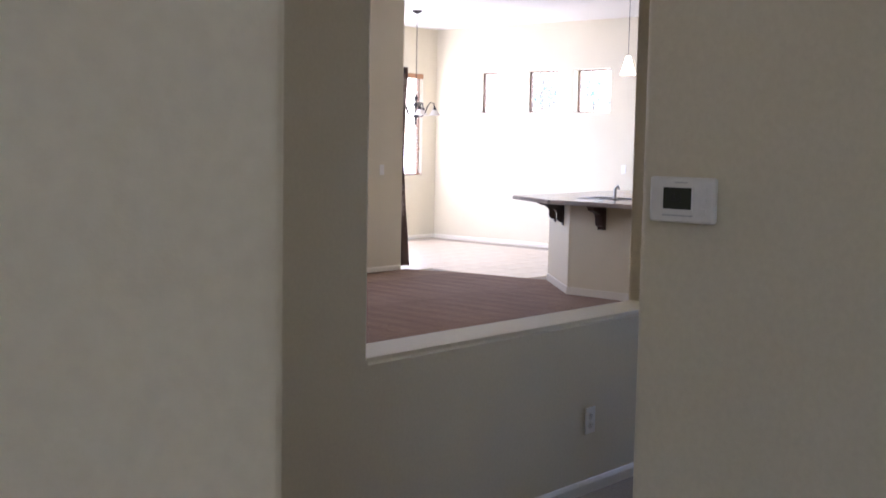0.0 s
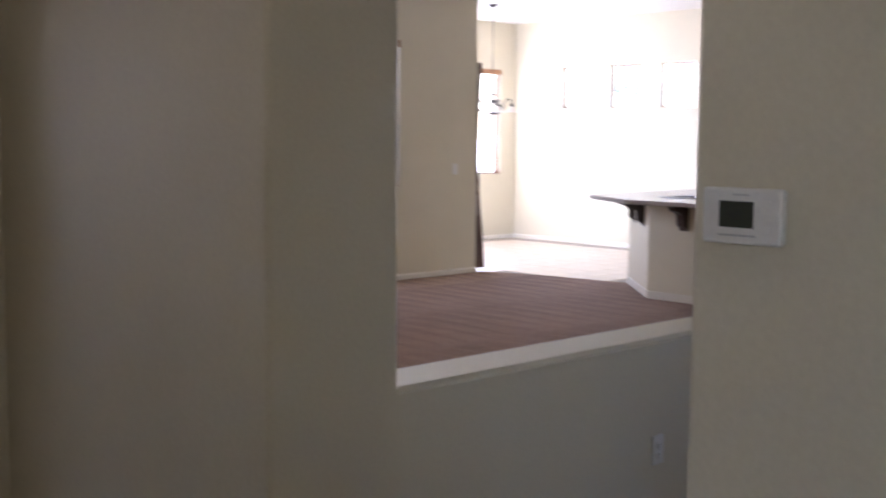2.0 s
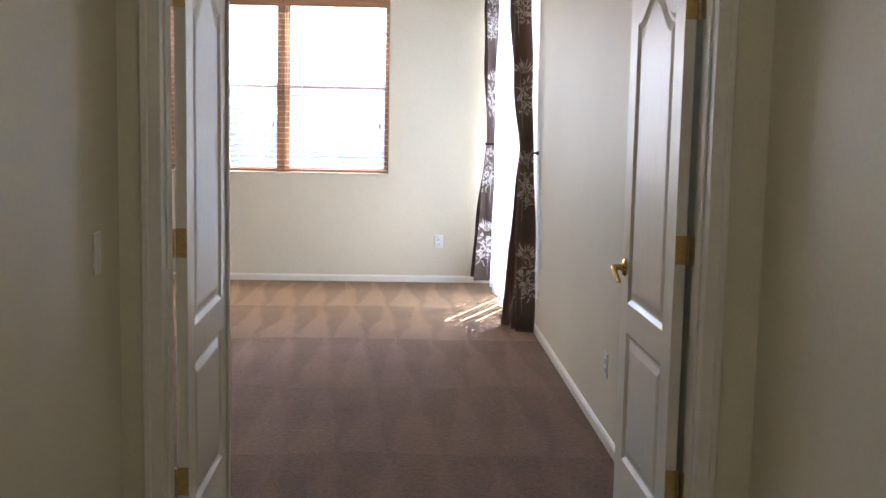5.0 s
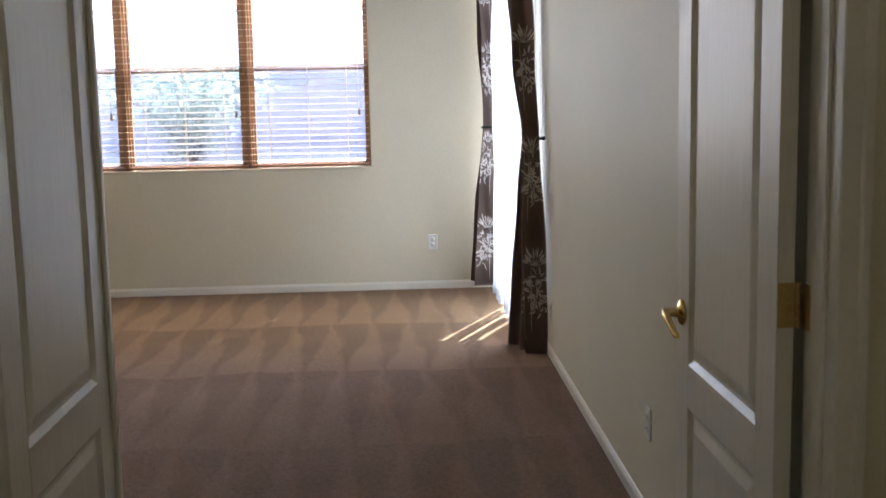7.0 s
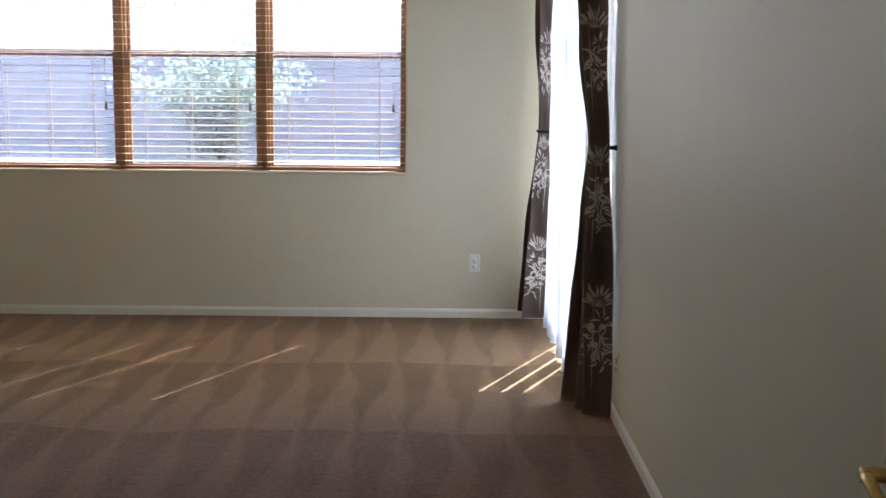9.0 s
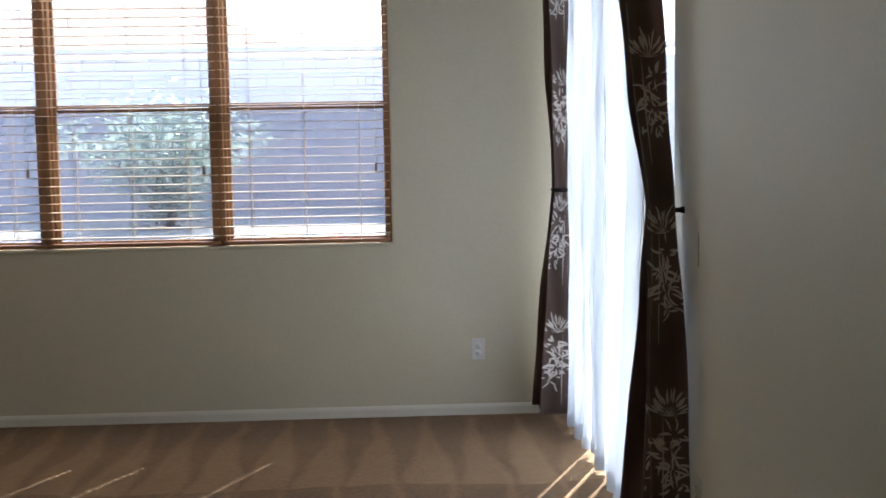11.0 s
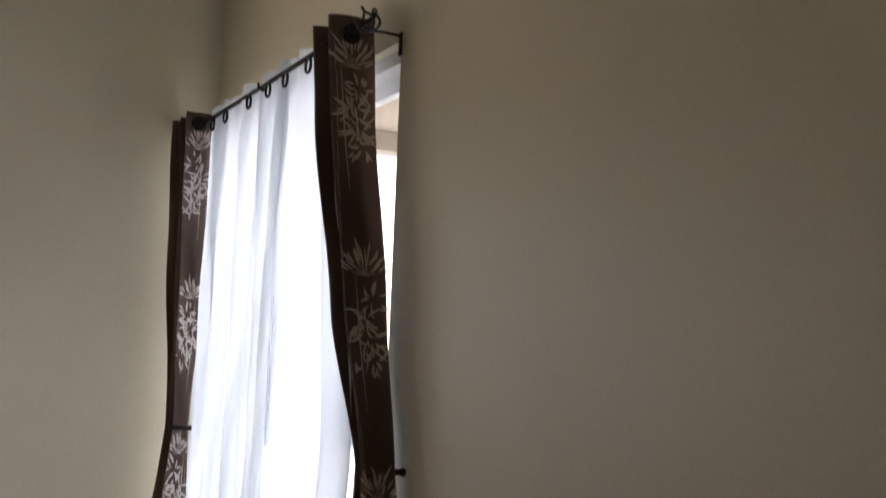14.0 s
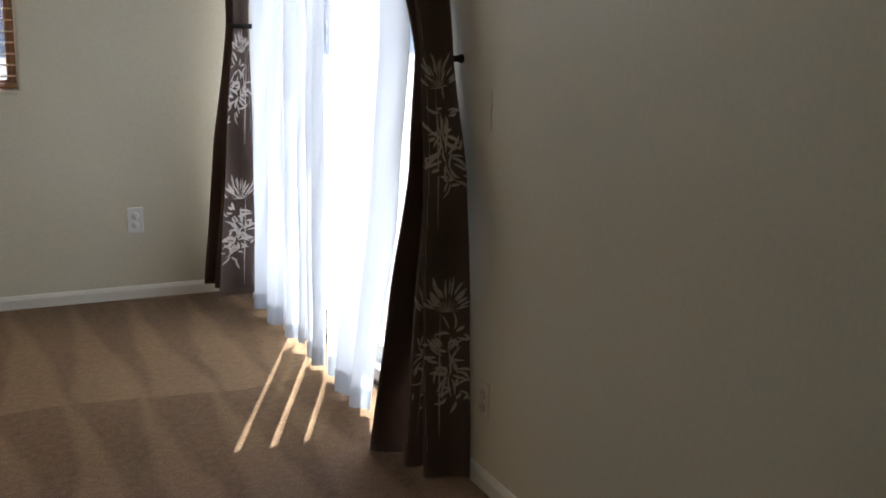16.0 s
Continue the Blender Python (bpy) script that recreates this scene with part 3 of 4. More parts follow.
def lever_handle(parent):
    """Polished brass lever on a round rose, on both faces of the leaf."""
    for s in (-1, 1):
        y0 = s * LEAF_T / 2
        x, z = LEAF_W - 0.062, 0.925
        prof = [(0.001, 0.001), (0.033, 0.001), (0.034, 0.004), (0.030, 0.009), (0.022, 0.012), (0.012, 0.015), (0.011, 0.045), (0.012, 0.052), (0.001, 0.054)]
        rose = part("rose", lathe([(r, y0 + s * h) for r, h in prof], (x, 0, z), "y"), BRASS, parent, "polished brass round rose")
        pts = [(x + 0.002, y0 + s * 0.046, z), (x - 0.02, y0 + s * 0.049, z - 0.001), (x - 0.05, y0 + s * 0.050, z - 0.010), (x - 0.08, y0 + s * 0.048, z - 0.024), (x - 0.105, y0 + s * 0.046, z - 0.034), (x - 0.118, y0 + s * 0.045, z - 0.036)]
        part("lever", tube(pts, [0.010, 0.010, 0.009, 0.0085, 0.008, 0.006], 10), BRASS, rose)


for nm, cx, turn, sgn in (("door_right", -0.100, 90.6, 1), ("door_left", -1.616, 89.3, -1)):
    leaf = door_leaf(nm, "white moulded two-panel door leaf, open into the bedroom")
    if sgn > 0:
        lever_handle(leaf)
    else:
        part("astragal", box((LEAF_W - 0.012, -0.030, 0.012), (LEAF_W + 0.012, -0.0175, LEAF_H), 0.004), DOOR, leaf)
    leaf.matrix_world = pose(cx, 4.522, 0.006, 0, 0, turn)
    for z in (1.82, 1.08, 0.339):
        h = thing("door_hinge", (cx, 4.521, 0), "polished brass butt hinge between door and frame", "hinge", "door hinges")
        bm = bmesh.new()
        box((-0.0165, -0.0025, z - 0.0445), (0.0165, 0.0, z + 0.0445), 0.001, bm)
        for dz, dx in ((-0.03, -0.006), (0.0, 0.004), (0.03, -0.006)):
            lathe([(0.0006, -0.0022), (0.0036, -0.0034), (0.0038, -0.0024)], (dx, 0, z + dz), "y", 8, bm)
        part("leaf_plate", bm, HINGE, h)
        bm = bmesh.new()
        for k in range(5):
            a = z - 0.0445 + 0.0178 * k
            lathe([(0.0055, a + 0.0004), (0.0058, a + 0.001), (0.0058, a + 0.0168), (0.0055, a + 0.0174)], (sgn * 0.0225, -0.004, 0), "z", 10, bm)
        part("knuckle", bm, HINGE, h)
        part("frame_plate", box((min(sgn * 0.0315, sgn * 0.0335), -0.042, z - 0.0445), (max(sgn * 0.0315, sgn * 0.0335), -0.008, z + 0.0445), 0.0008), HINGE, h)


# ---- windows and blinds ----
def frame_box(parent, name, axis, a0, a1, z0, z1, d0, d1, w, mat, bevel=0.004):
    """A rectangular frame of four mitred members joined as one part."""
    bm = bmesh.new()
    for lo, hi in (((a0, z0), (a1, z0 + w)), ((a0, z1 - w), (a1, z1)), ((a0, z0 + w), (a0 + w, z1 - w)), ((a1 - w, z0 + w), (a1, z1 - w))):
        if axis == "y":
            box((lo[0], d0, lo[1]), (hi[0], d1, hi[1]), bevel, bm)
        else:
            box((d0, lo[0], lo[1]), (d1, hi[0], hi[1]), bevel, bm)
    return part(name, bm, mat, parent)


def pane(parent, axis, a0, a1, z0, z1, d, mat, name="pane"):
    bm = box((a0, d - 0.002, z0), (a1, d + 0.002, z1)) if axis == "y" else box((d - 0.002, a0, z0), (d + 0.002, a1, z1))
    o = part(name, bm, mat, parent)
    o.visible_shadow = False
    return o


def sash_window(name, x0, x1, z0, z1, y, label, rail, screens=True):
    """A single-hung unit in a wall along x; y is the inner face of its frame."""
    w = thing(name, (0, 0, 0), label, "window", kind="structure")
    frame_box(w, "window_frame", "y", x0, x1, z0, z1, y, y + 0.075, 0.017, WFRAME)
    frame_box(w, "upper_sash", "y", x0 + 0.017, x1 - 0.017, rail - 0.018, z1 - 0.017, y + 0.035, y + 0.06, 0.018, WFRAME)
    frame_box(w, "lower_sash", "y", x0 + 0.017, x1 - 0.017, z0 + 0.017, rail + 0.022, y + 0.008, y + 0.033, 0.019, WFRAME)
    pane(w, "y", x0 + 0.034, x1 - 0.034, rail, z1 - 0.034, y + 0.047, GLASS)
    pane(w, "y", x0 + 0.034, x1 - 0.034, z0 + 0.034, rail + 0.004, y + 0.02, GLASS)
    if screens:
        pane(w, "y", x0 + 0.018, x1 - 0.018, z0 + 0.018, rail - 0.018, y + 0.069, SCREEN, "insect_screen")
    return w


def sun_slat(length, width, thick, holes):
    """One slat about its middle, with a slot where each cord runs through."""
    bm = bmesh.new()
    hw, hl = 0.0072, width * 0.15
    cuts = [-length / 2]
    for h in holes:
        cuts += [h - hw, h + hw]
    cuts.append(length / 2)
    for i, (a, b) in enumerate(zip(cuts, cuts[1:])):
        spans = [(-width / 2, width / 2)] if i % 2 == 0 else [(-width / 2, -hl), (hl, width / 2)]
        for lo, hi in spans:
            own = bmesh.new()
            n = 4
            rows = []
            for k in range(n + 1):
                yy = lo + (hi - lo) * k / n
                zz = 0.0016 * (1 - (2 * yy / width) ** 2)
                rows.append([own.verts.new((x, yy, zz + s)) for x, s in ((a, 0), (b, 0), (b, thick), (a, thick))])
            for r0, r1 in zip(rows, rows[1:]):
                for k in range(4):
                    own.faces.new((r0[k], r0[(k + 1) % 4], r1[(k + 1) % 4], r1[k]))
            own.faces.new(rows[0])
            own.faces.new(rows[-1])
            join(bm, own)
    return bm


def blind(x0, x1, z0, z1, y, tilt, label, valance=0.07, pitch=0.0455, width=0.05, group="wooden window blinds"):
    """A venetian blind with its valance, slats, ladders, lift cords and bottom rail."""
    cx, length = (x0 + x1) / 2, x1 - x0
    b = thing("venetian_blind", (cx, y, z0), label, "window blind", group)
    part("valance", box((-length / 2 - 0.004, -0.044, z1 - z0 - valance), (length / 2 + 0.004, -0.034, z1 - z0), 0.004), WOOD, b, "stained wooden valance")
    part("headrail", box((-length / 2, -0.03, z1 - z0 - 0.045), (length / 2, 0.028, z1 - z0 - 0.002), 0.002), BRONZE, b)
    part("bottom_rail", box((-length / 2, -0.026, 0.006), (length / 2, 0.026, 0.022), 0.004), WOOD, b)
    holes = [-length / 2 + 0.155, 0.0, length / 2 - 0.155]
    first = None
    n = int((z1 - z0 - 0.10) / pitch)
    for i in range(n):
        z = 0.05 + i * pitch
        if first is None:
            first = part("slat", sun_slat(length, width, 0.0026, [holes[0], holes[2]]), SLAT, b)
            o = first
        else:
            o = new("slat", first.data)
            o.parent = b
        wob = math.sin(i * 2.3 + x0) * 0.5
        o.matrix_basis = pose(0, 0, z, tilt + wob, 0.05 * math.sin(i * 1.7), 0)
    for hx in holes:
        bm = bmesh.new()
        for yy in (-width / 2 - 0.002, width / 2 + 0.002):
            box((hx - 0.0012, yy - 0.0006, 0.01), (hx + 0.0012, yy + 0.0006, z1 - z0 - 0.04), 0, bm)
        part("ladder_cord", bm, CORD, b)
    tass = part("lift_cord", tube([(length / 2 - 0.07, -0.036, z1 - z0 - 0.05), (length / 2 - 0.07, -0.037, 0.60), (length / 2 - 0.068, -0.037, 0.42)], 0.0016, 6), CORD, b)
    part("tassel", lathe([(0.001, 0.425), (0.005, 0.42), (0.009, 0.395), (0.010, 0.375), (0.001, 0.372)], (length / 2 - 0.068, -0.037, 0), "z", 10), BRONZE, tass)
    return b


RAIL = 1.66
UNITS = [(-3.70, -2.842), (-2.802, -1.938), (-1.898, -1.02)]
for i, (x0, x1) in enumerate(UNITS):
    sash_window("window_%d" % (i + 1), x0, x1, 0.93, 2.39, 10.975, "bronze framed single-hung bedroom window with insect screen", RAIL)
for x0, x1 in ((-2.842, -2.802), (-1.938, -1.898)):
    tagged(part("window_mullion", box((x0, 10.955, 0.93), (x1, 11.05, 2.39), 0.005), WFRAME), "stained wooden mullion between bedroom windows", "mullion", kind="structure")
tagged(part("window_stool", box((-3.70, 10.882, 0.915), (-1.02, 10.975, 0.931), 0.005), PAINT), kind="structure")
for x0, x1 in ((-3.692, -2.83), (-2.815, -1.925), (-1.91, -1.028)):
    blind(x0, x1, 0.935, 2.386, 10.925, 2.0, "lowered wooden slat blind with open slats in the bedroom window")
sash_window("window_4", LWIN[0], LWIN[1], LWIN[2], LWIN[3], 9.06, "bronze framed single-hung living room window", 1.73)
blind(LWIN[0] + 0.02, LWIN[1] - 0.005, LWIN[2] + 0.004, LWIN[3], 9.03, 3.0, "lowered brown wooden slat blind in the living room window", 0.075, 0.05)
dwin = thing("window_5", (0, 0, 0), "bronze framed dining room window", "window", kind="structure")
frame_box(dwin, "window_frame", "y", DWIN[0], DWIN[1], DWIN[2], DWIN[3], 11.89, 11.95, 0.018, BRONZE)
pane(dwin, "y", DWIN[0] + 0.035, DWIN[1] - 0.035, DWIN[2] + 0.035, DWIN[3] - 0.035, 11.92, GLASS)
blind(DWIN[0] + 0.01, DWIN[1] - 0.006, DWIN[2] + 0.004, DWIN[3], 11.86, 2.0, "lowered wooden slat blind in the dining room window", 0.075, 0.05)
for i, (y0, y1, z0, z1) in enumerate(SMALL):
    w = thing("window_%d" % (i + 6), (0, 0, 0), "small square bronze framed clerestory window", "window", kind="structure")
    frame_box(w, "window_frame", "x", y0, y1, z0, z1, 11.15, 11.20, 0.02, BRONZE)
    pane(w, "x", y0 + 0.02, y1 - 0.02, z0 + 0.02, z1 - 0.02, 11.175, GLASS)


pwin = thing("window_10", (0, 0, 0), "bronze framed window at the end of the passage", "window", kind="structure")
frame_box(pwin, "window_frame", "x", 1.6, 2.4, 0.9, 2.1, 4.54, 4.60, 0.04, BRONZE)
pane(pwin, "x", 1.64, 2.36, 0.94, 2.06, 4.57, GLASS)
# unseen window, added to bring light onto the hall and thermostat walls
fwin = thing("window_9", (0, 0, 0), "bronze framed unseen foyer window, added for its light", "window", kind="structure")
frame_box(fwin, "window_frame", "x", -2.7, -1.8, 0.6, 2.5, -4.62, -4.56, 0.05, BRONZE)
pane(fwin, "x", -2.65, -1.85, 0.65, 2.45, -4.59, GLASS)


# ---- the sliding glass door ----
sl = thing("sliding_glass_door", (0, 0, 0), "white framed sliding glass door to the patio", "sliding door", kind="structure")
frame_box(sl, "door_frame", "x", 8.93, 10.72, 0.0, 2.44, 0.035, 0.14, 0.045, VINYL)
for nm, y0, y1, d in (("fixed_panel", 8.975, 9.86, 0.10), ("sliding_panel", 9.80, 10.675, 0.06)):
    frame_box(sl, nm, "x", y0, y1, 0.045, 2.395, d - 0.018, d + 0.018, 0.06, VINYL)
    pane(sl, "x", y0 + 0.06, y1 - 0.06, 0.105, 2.335, d, GLASS)
dd = thing("dining_glass_door", (0, 0, 0), "white framed glass door from dining room to patio", "glass door", kind="structure")
frame_box(dd, "door_frame", "x", 9.55, 11.35, -0.01, 2.2, 7.23, 7.33, 0.05, VINYL)
pane(dd, "x", 9.60, 11.30, 0.04, 2.15, 7.28, GLASS)


# ---- curtains ----
def lerp_keys(keys, z):
    """Values at height z between rows of (z, a, b, ...)."""
    if z >= keys[0][0]:
        return keys[0][1:]
    for k0, k1 in zip(keys, keys[1:]):
        if z >= k1[0]:
            f = (k0[0] - z) / (k0[0] - k1[0])
            f = 0.65 * f + 0.35 * f * f * (3 - 2 * f)
            return tuple(a + (b - a) * f for a, b in zip(k0[1:], k1[1:]))
    return keys[-1][1:]


def cloth(keys, folds, phase=0.0, taper=0.0):
    """Surface of a gathered curtain: s runs along the folds, z up."""
    def surface(s, z):
        mid, amp, y0, y1, flare = (lerp_keys(keys, z) + (0.0,))[:5]
        mid += flare * max(0.0, s - 0.17)
        if taper:
            amp *= min(1.0, max(0.0, min(s, 1 - s)) / taper)
        a = math.pi * folds * s + phase
        wave = math.cos(a) + 0.12 * math.cos(3 * a)
        wob = 0.010 * math.sin(4.1 * z + 9 * s) + 0.006 * math.sin(11 * z + 23 * s)
        return Vector((mid + amp * wave * (0.85 + 0.25 * math.sin(7.3 * s + 1)) + wob * 0.6, y0 + (y1 - y0) * s + 0.12 * amp * math.sin(2 * a) + wob, z))
    return surface


def cloth_mesh(surface, z0, z1, columns, rows, thick=0.0):
    bm = bmesh.new()
    net = [[bm.verts.new(surface(i / columns, z0 + (z1 - z0) * j / rows)) for i in range(columns + 1)] for j in range(rows + 1)]
    for j in range(rows):
        for i in range(columns):
            f = bm.faces.new((net[j][i], net[j][i + 1], net[j + 1][i + 1], net[j + 1][i]))
            f.smooth = True
    if thick:
        bmesh.ops.solidify(bm, geom=bm.faces[:], thickness=thick)
        for f in bm.faces:
            f.smooth = True
    return bm


def petal(bm, surface, s0, z0, angle, length, width, scale, lift, bend=0.0):
    """An embroidered leaf on the cloth, from (s0, z0) along an angle from straight up."""
    left, right, n = [], [], 6
    for k in range(n + 1):
        f = k / n
        a = angle + bend * f
        x, z = math.sin(a) * length * f, math.cos(a) * length * f
        w = width * 0.5 * (math.sin(math.pi * min(f * 0.9 + 0.06, 1)) ** 0.8)
        nx, nz = math.cos(a) * w, -math.sin(a) * w
        for side, lst in ((1, left), (-1, right)):
            s, zz = s0 + (x + side * nx) * scale, max(z0 + z + side * nz, 0.085)
            p = surface(s, zz)
            d1 = surface(s + 0.004, zz) - surface(s - 0.004, zz)
            d2 = surface(s, zz + 0.004) - surface(s, zz - 0.004)
            nrm = d1.cross(d2).normalized()
            if nrm.y > 0:
                nrm = -nrm
            lst.append(bm.verts.new(p + nrm * lift))
    for k in range(n):
        f = bm.faces.new((left[k], left[k + 1], right[k + 1], right[k]))
        f.smooth = True


def flower(bm, surface, s, z, scale, rnd):
    """A lily-of-the-Nile head over a loose burst of slender leaves, on a long stem."""
    n = 19
    for i in range(n):
        a = radians(-84 + 168 * i / (n - 1) + rnd.uniform(-6, 6))
        r = rnd.uniform(0.018, 0.055)
        petal(bm, surface, s + math.sin(a) * r * scale, z + math.cos(a) * r, a * 0.75, rnd.uniform(0.030, 0.062), rnd.uniform(0.006, 0.0095), scale, 0.002, rnd.uniform(-0.25, 0.25))
        petal(bm, surface, s, z - 0.006, a, 0.040, 0.0018, scale, 0.002)
    petal(bm, surface, s + 0.026 * scale, z - 0.38, rnd.uniform(-0.03, 0.03), 0.375, 0.0042, scale, 0.002)
    for cx, cz, n, reach in ((-0.024, -0.07, 8, 0.050), (0.006, -0.135, 13, 0.062), (-0.012, -0.185, 14, 0.066), (-0.028, -0.24, 8, 0.050)):
        for i in range(n):
            a = 2 * math.pi * i / n + rnd.uniform(-0.35, 0.35)
            r = rnd.uniform(0.006, 0.036)
            petal(bm, surface, s + (cx + math.sin(a) * r) * scale, z + cz + math.cos(a) * r, a + rnd.uniform(-0.6, 0.6), rnd.uniform(0.45, 1.05) * reach, rnd.uniform(0.0065, 0.0112), scale, 0.002, rnd.uniform(-0.7, 0.7))
    for i in range(9):
        petal(bm, surface, s + rnd.uniform(-0.06, 0.06) * scale, z - rnd.uniform(0.05, 0.29), rnd.uniform(-2, 2), rnd.uniform(0.02, 0.034), 0.0095, scale, 0.002)


def curtain(label, keys, folds, z0, z1, phase, faces, rod_z, seed, group):
    rnd = random.Random(seed)
    surf = cloth(keys, folds, phase)
    mid, amp, y0, y1 = lerp_keys(keys, z0)[:4]
    c = thing("curtain", (mid, (y0 + y1) / 2, 0), label, "curtain", group)

    def under(name, bm, mat, lab=""):
        o = part(name, bm, mat, c, lab)
        o.matrix_parent_inverse = c.matrix_world.inverted()
        return o

    under("fabric", cloth_mesh(surf, z0, z1, folds * 14, 70, 0.0016), FABRIC)
    bm = bmesh.new()
    for s, scale, start in faces:
        z = start
        while z > z0 + 0.30:
            flower(bm, surf, s, z, scale, rnd)
            z -= rnd.uniform(0.60, 0.63)
    for s, _, _ in faces:
        for k in range(24):
            zz = z0 + 0.03 + (z1 - z0 - 0.1) * k / 24
            petal(bm, surf, s + 0.06 / folds * math.sin(k * 0.5) + 0.36 / folds, zz, 0.02, (z1 - z0) / 24.5, 0.006, 0.3, 0.002)
    for s, _, _ in faces[:1]:
        d1 = (surf(s + 0.01, rod_z) - surf(s - 0.01, rod_z)).normalized()
        nrm = d1.cross(Vector((0, 0, 1))).normalized()
        nrm = -nrm if nrm.y > 0 else nrm
        c0 = surf(s, rod_z) + nrm * 0.004
        gm = bmesh.new()
        tube([c0 + d1 * 0.024 * math.cos(2 * math.pi * k / 16) + Vector((0, 0, 0.024 * math.sin(2 * math.pi * k / 16))) for k in range(17)], 0.007, 6, gm)
        gm.faces.new([gm.verts.new(c0 + d1 * 0.022 * math.cos(2 * math.pi * k / 16) + Vector((0, 0, 0.022 * math.sin(2 * math.pi * k / 16)))) for k in range(16)])
        under("grommet", gm, IRON, "black metal grommet")
    under("embroidery", bm, STITCH, "pale beige embroidered flowers")
    return c


NEAR = [(2.56, -0.125, 0.056, 9.01, 9.21, 0.0), (2.2, -0.118, 0.053, 8.97, 9.17, 0.0), (1.63, -0.108, 0.050, 8.84, 9.00, 0.0), (1.22, -0.080, 0.040, 8.78, 8.85, 0.0),
        (0.9, -0.086, 0.052, 8.69, 8.82, -0.01), (0.5, -0.082, 0.054, 8.66, 8.90, -0.06), (0.0, -0.080, 0.052, 8.63, 8.98, -0.12)]
FAR = [(2.56, -0.175, 0.053, 10.50, 10.74), (1.9, -0.172, 0.045, 10.52, 10.72), (1.22, -0.166, 0.028, 10.56, 10.70), (0.7, -0.190, 0.055, 10.52, 10.72), (0.06, -0.215, 0.07, 10.52, 10.78)]
curtain("brown grommet curtain with pale embroidered flowers, held back to the wall", NEAR, 6, 0.004, 2.512, 0.0, [(0.085, 1.05, 2.36), (0.24, 0.9, 2.1), (0.42, 0.9, 2.3)], 2.455, 3, "slider curtains")
curtain("brown grommet curtain with pale embroidered flowers, gathered in the corner", FAR, 6, 0.07, 2.485, math.pi, [(0.085, 1.05, 2.34), (0.24, 0.9, 2.15)], 2.44, 5, "slider curtains")

# sheers: five gathered lengths of white voile
SHEER_CUTS = [(9.17, 9.585), (9.63, 9.775), (9.87, 10.025), (10.135, 10.36), (10.34, 10.60)]
voile = thing("sheer_curtain", (-0.12, 9.85, 0), "white voile sheer curtain covering the sliding door", "curtain")
for k, (y0, y1) in enumerate(SHEER_CUTS):
    keys = [(2.55, -0.125, 0.020, y0 - 0.03, y1 + 0.03), (1.62, -0.125, 0.034, y0 - 0.26, y1 + 0.045), (1.24, -0.125, 0.036, y0 - 0.30, y1), (0.75, -0.125, 0.036, y0 - 0.22, y1)] if k == 0 else [(2.55, -0.125, 0.020, y0 - 0.08, y1 + 0.08), (2.25, -0.125, 0.028, y0 - 0.08, y1 + 0.08), (1.48, -0.125, 0.036, y0, y1), (0.03, -0.125, 0.042, y0, y1)]
    if k == 0:
        keys.append((0.03, -0.125, 0.042, y0, y1))
    folds = max(3, round((y1 - y0) / 0.085))
    o = part("length", cloth_mesh(cloth(keys, folds, k * 1.3, 0.25), 0.02 + 0.012 * (k % 3), 2.505, folds * 8, 40), SHEER, voile)
    o.matrix_parent_inverse = voile.matrix_world.inverted()
    hem = cloth_mesh(cloth([(kz, m - 0.0035, a, b, c2) for kz, m, a, b, c2 in keys], folds, k * 1.3, 0.25), 0.022 + 0.012 * (k % 3), 0.10, folds * 8, 3)
    o = part("hem", hem, SHEER, voile)
    o.matrix_parent_inverse = voile.matrix_world.inverted()
for y0, y1 in ((9.575, 9.64), (9.775, 9.86), (10.015, 10.145)):
    thin = cloth([(2.5, -0.118, 0.006, y0, y1), (0.03, -0.118, 0.006, y0, y1)], 2)
    o = part("single_layer", cloth_mesh(thin, 0.03, 2.495, 8, 20), THIN, voile)
    o.matrix_parent_inverse = voile.matrix_world.inverted()
for i, y in enumerate((9.28, 9.50, 9.68, 9.90, 10.20, 10.38)):
    bm = bmesh.new()
    ring = [(-0.125 - 0.0, y + 0.024 * math.cos(2 * math.pi * k / 18), 2.418 + 0.024 * math.sin(2 * math.pi * k / 18)) for k in range(19)]
    tube([(x - 0.035, yy, z) for x, yy, z in ring], 0.0048, 6, bm)
    o = part("grommet", bm, IRON, voile, "black metal grommet")
    o.matrix_parent_inverse = voile.matrix_world.inverted()

# rod with its brackets and cage finials
rod = thing("curtain_rod", (-0.125, 9.7, 2.49), "thin black iron curtain rod with cage finials", "curtain rod")


def under_rod(name, bm, parent=None):
    o = part(name, bm, IRON, parent or rod)
    o.matrix_parent_inverse = rod.matrix_world.inverted()
    return o


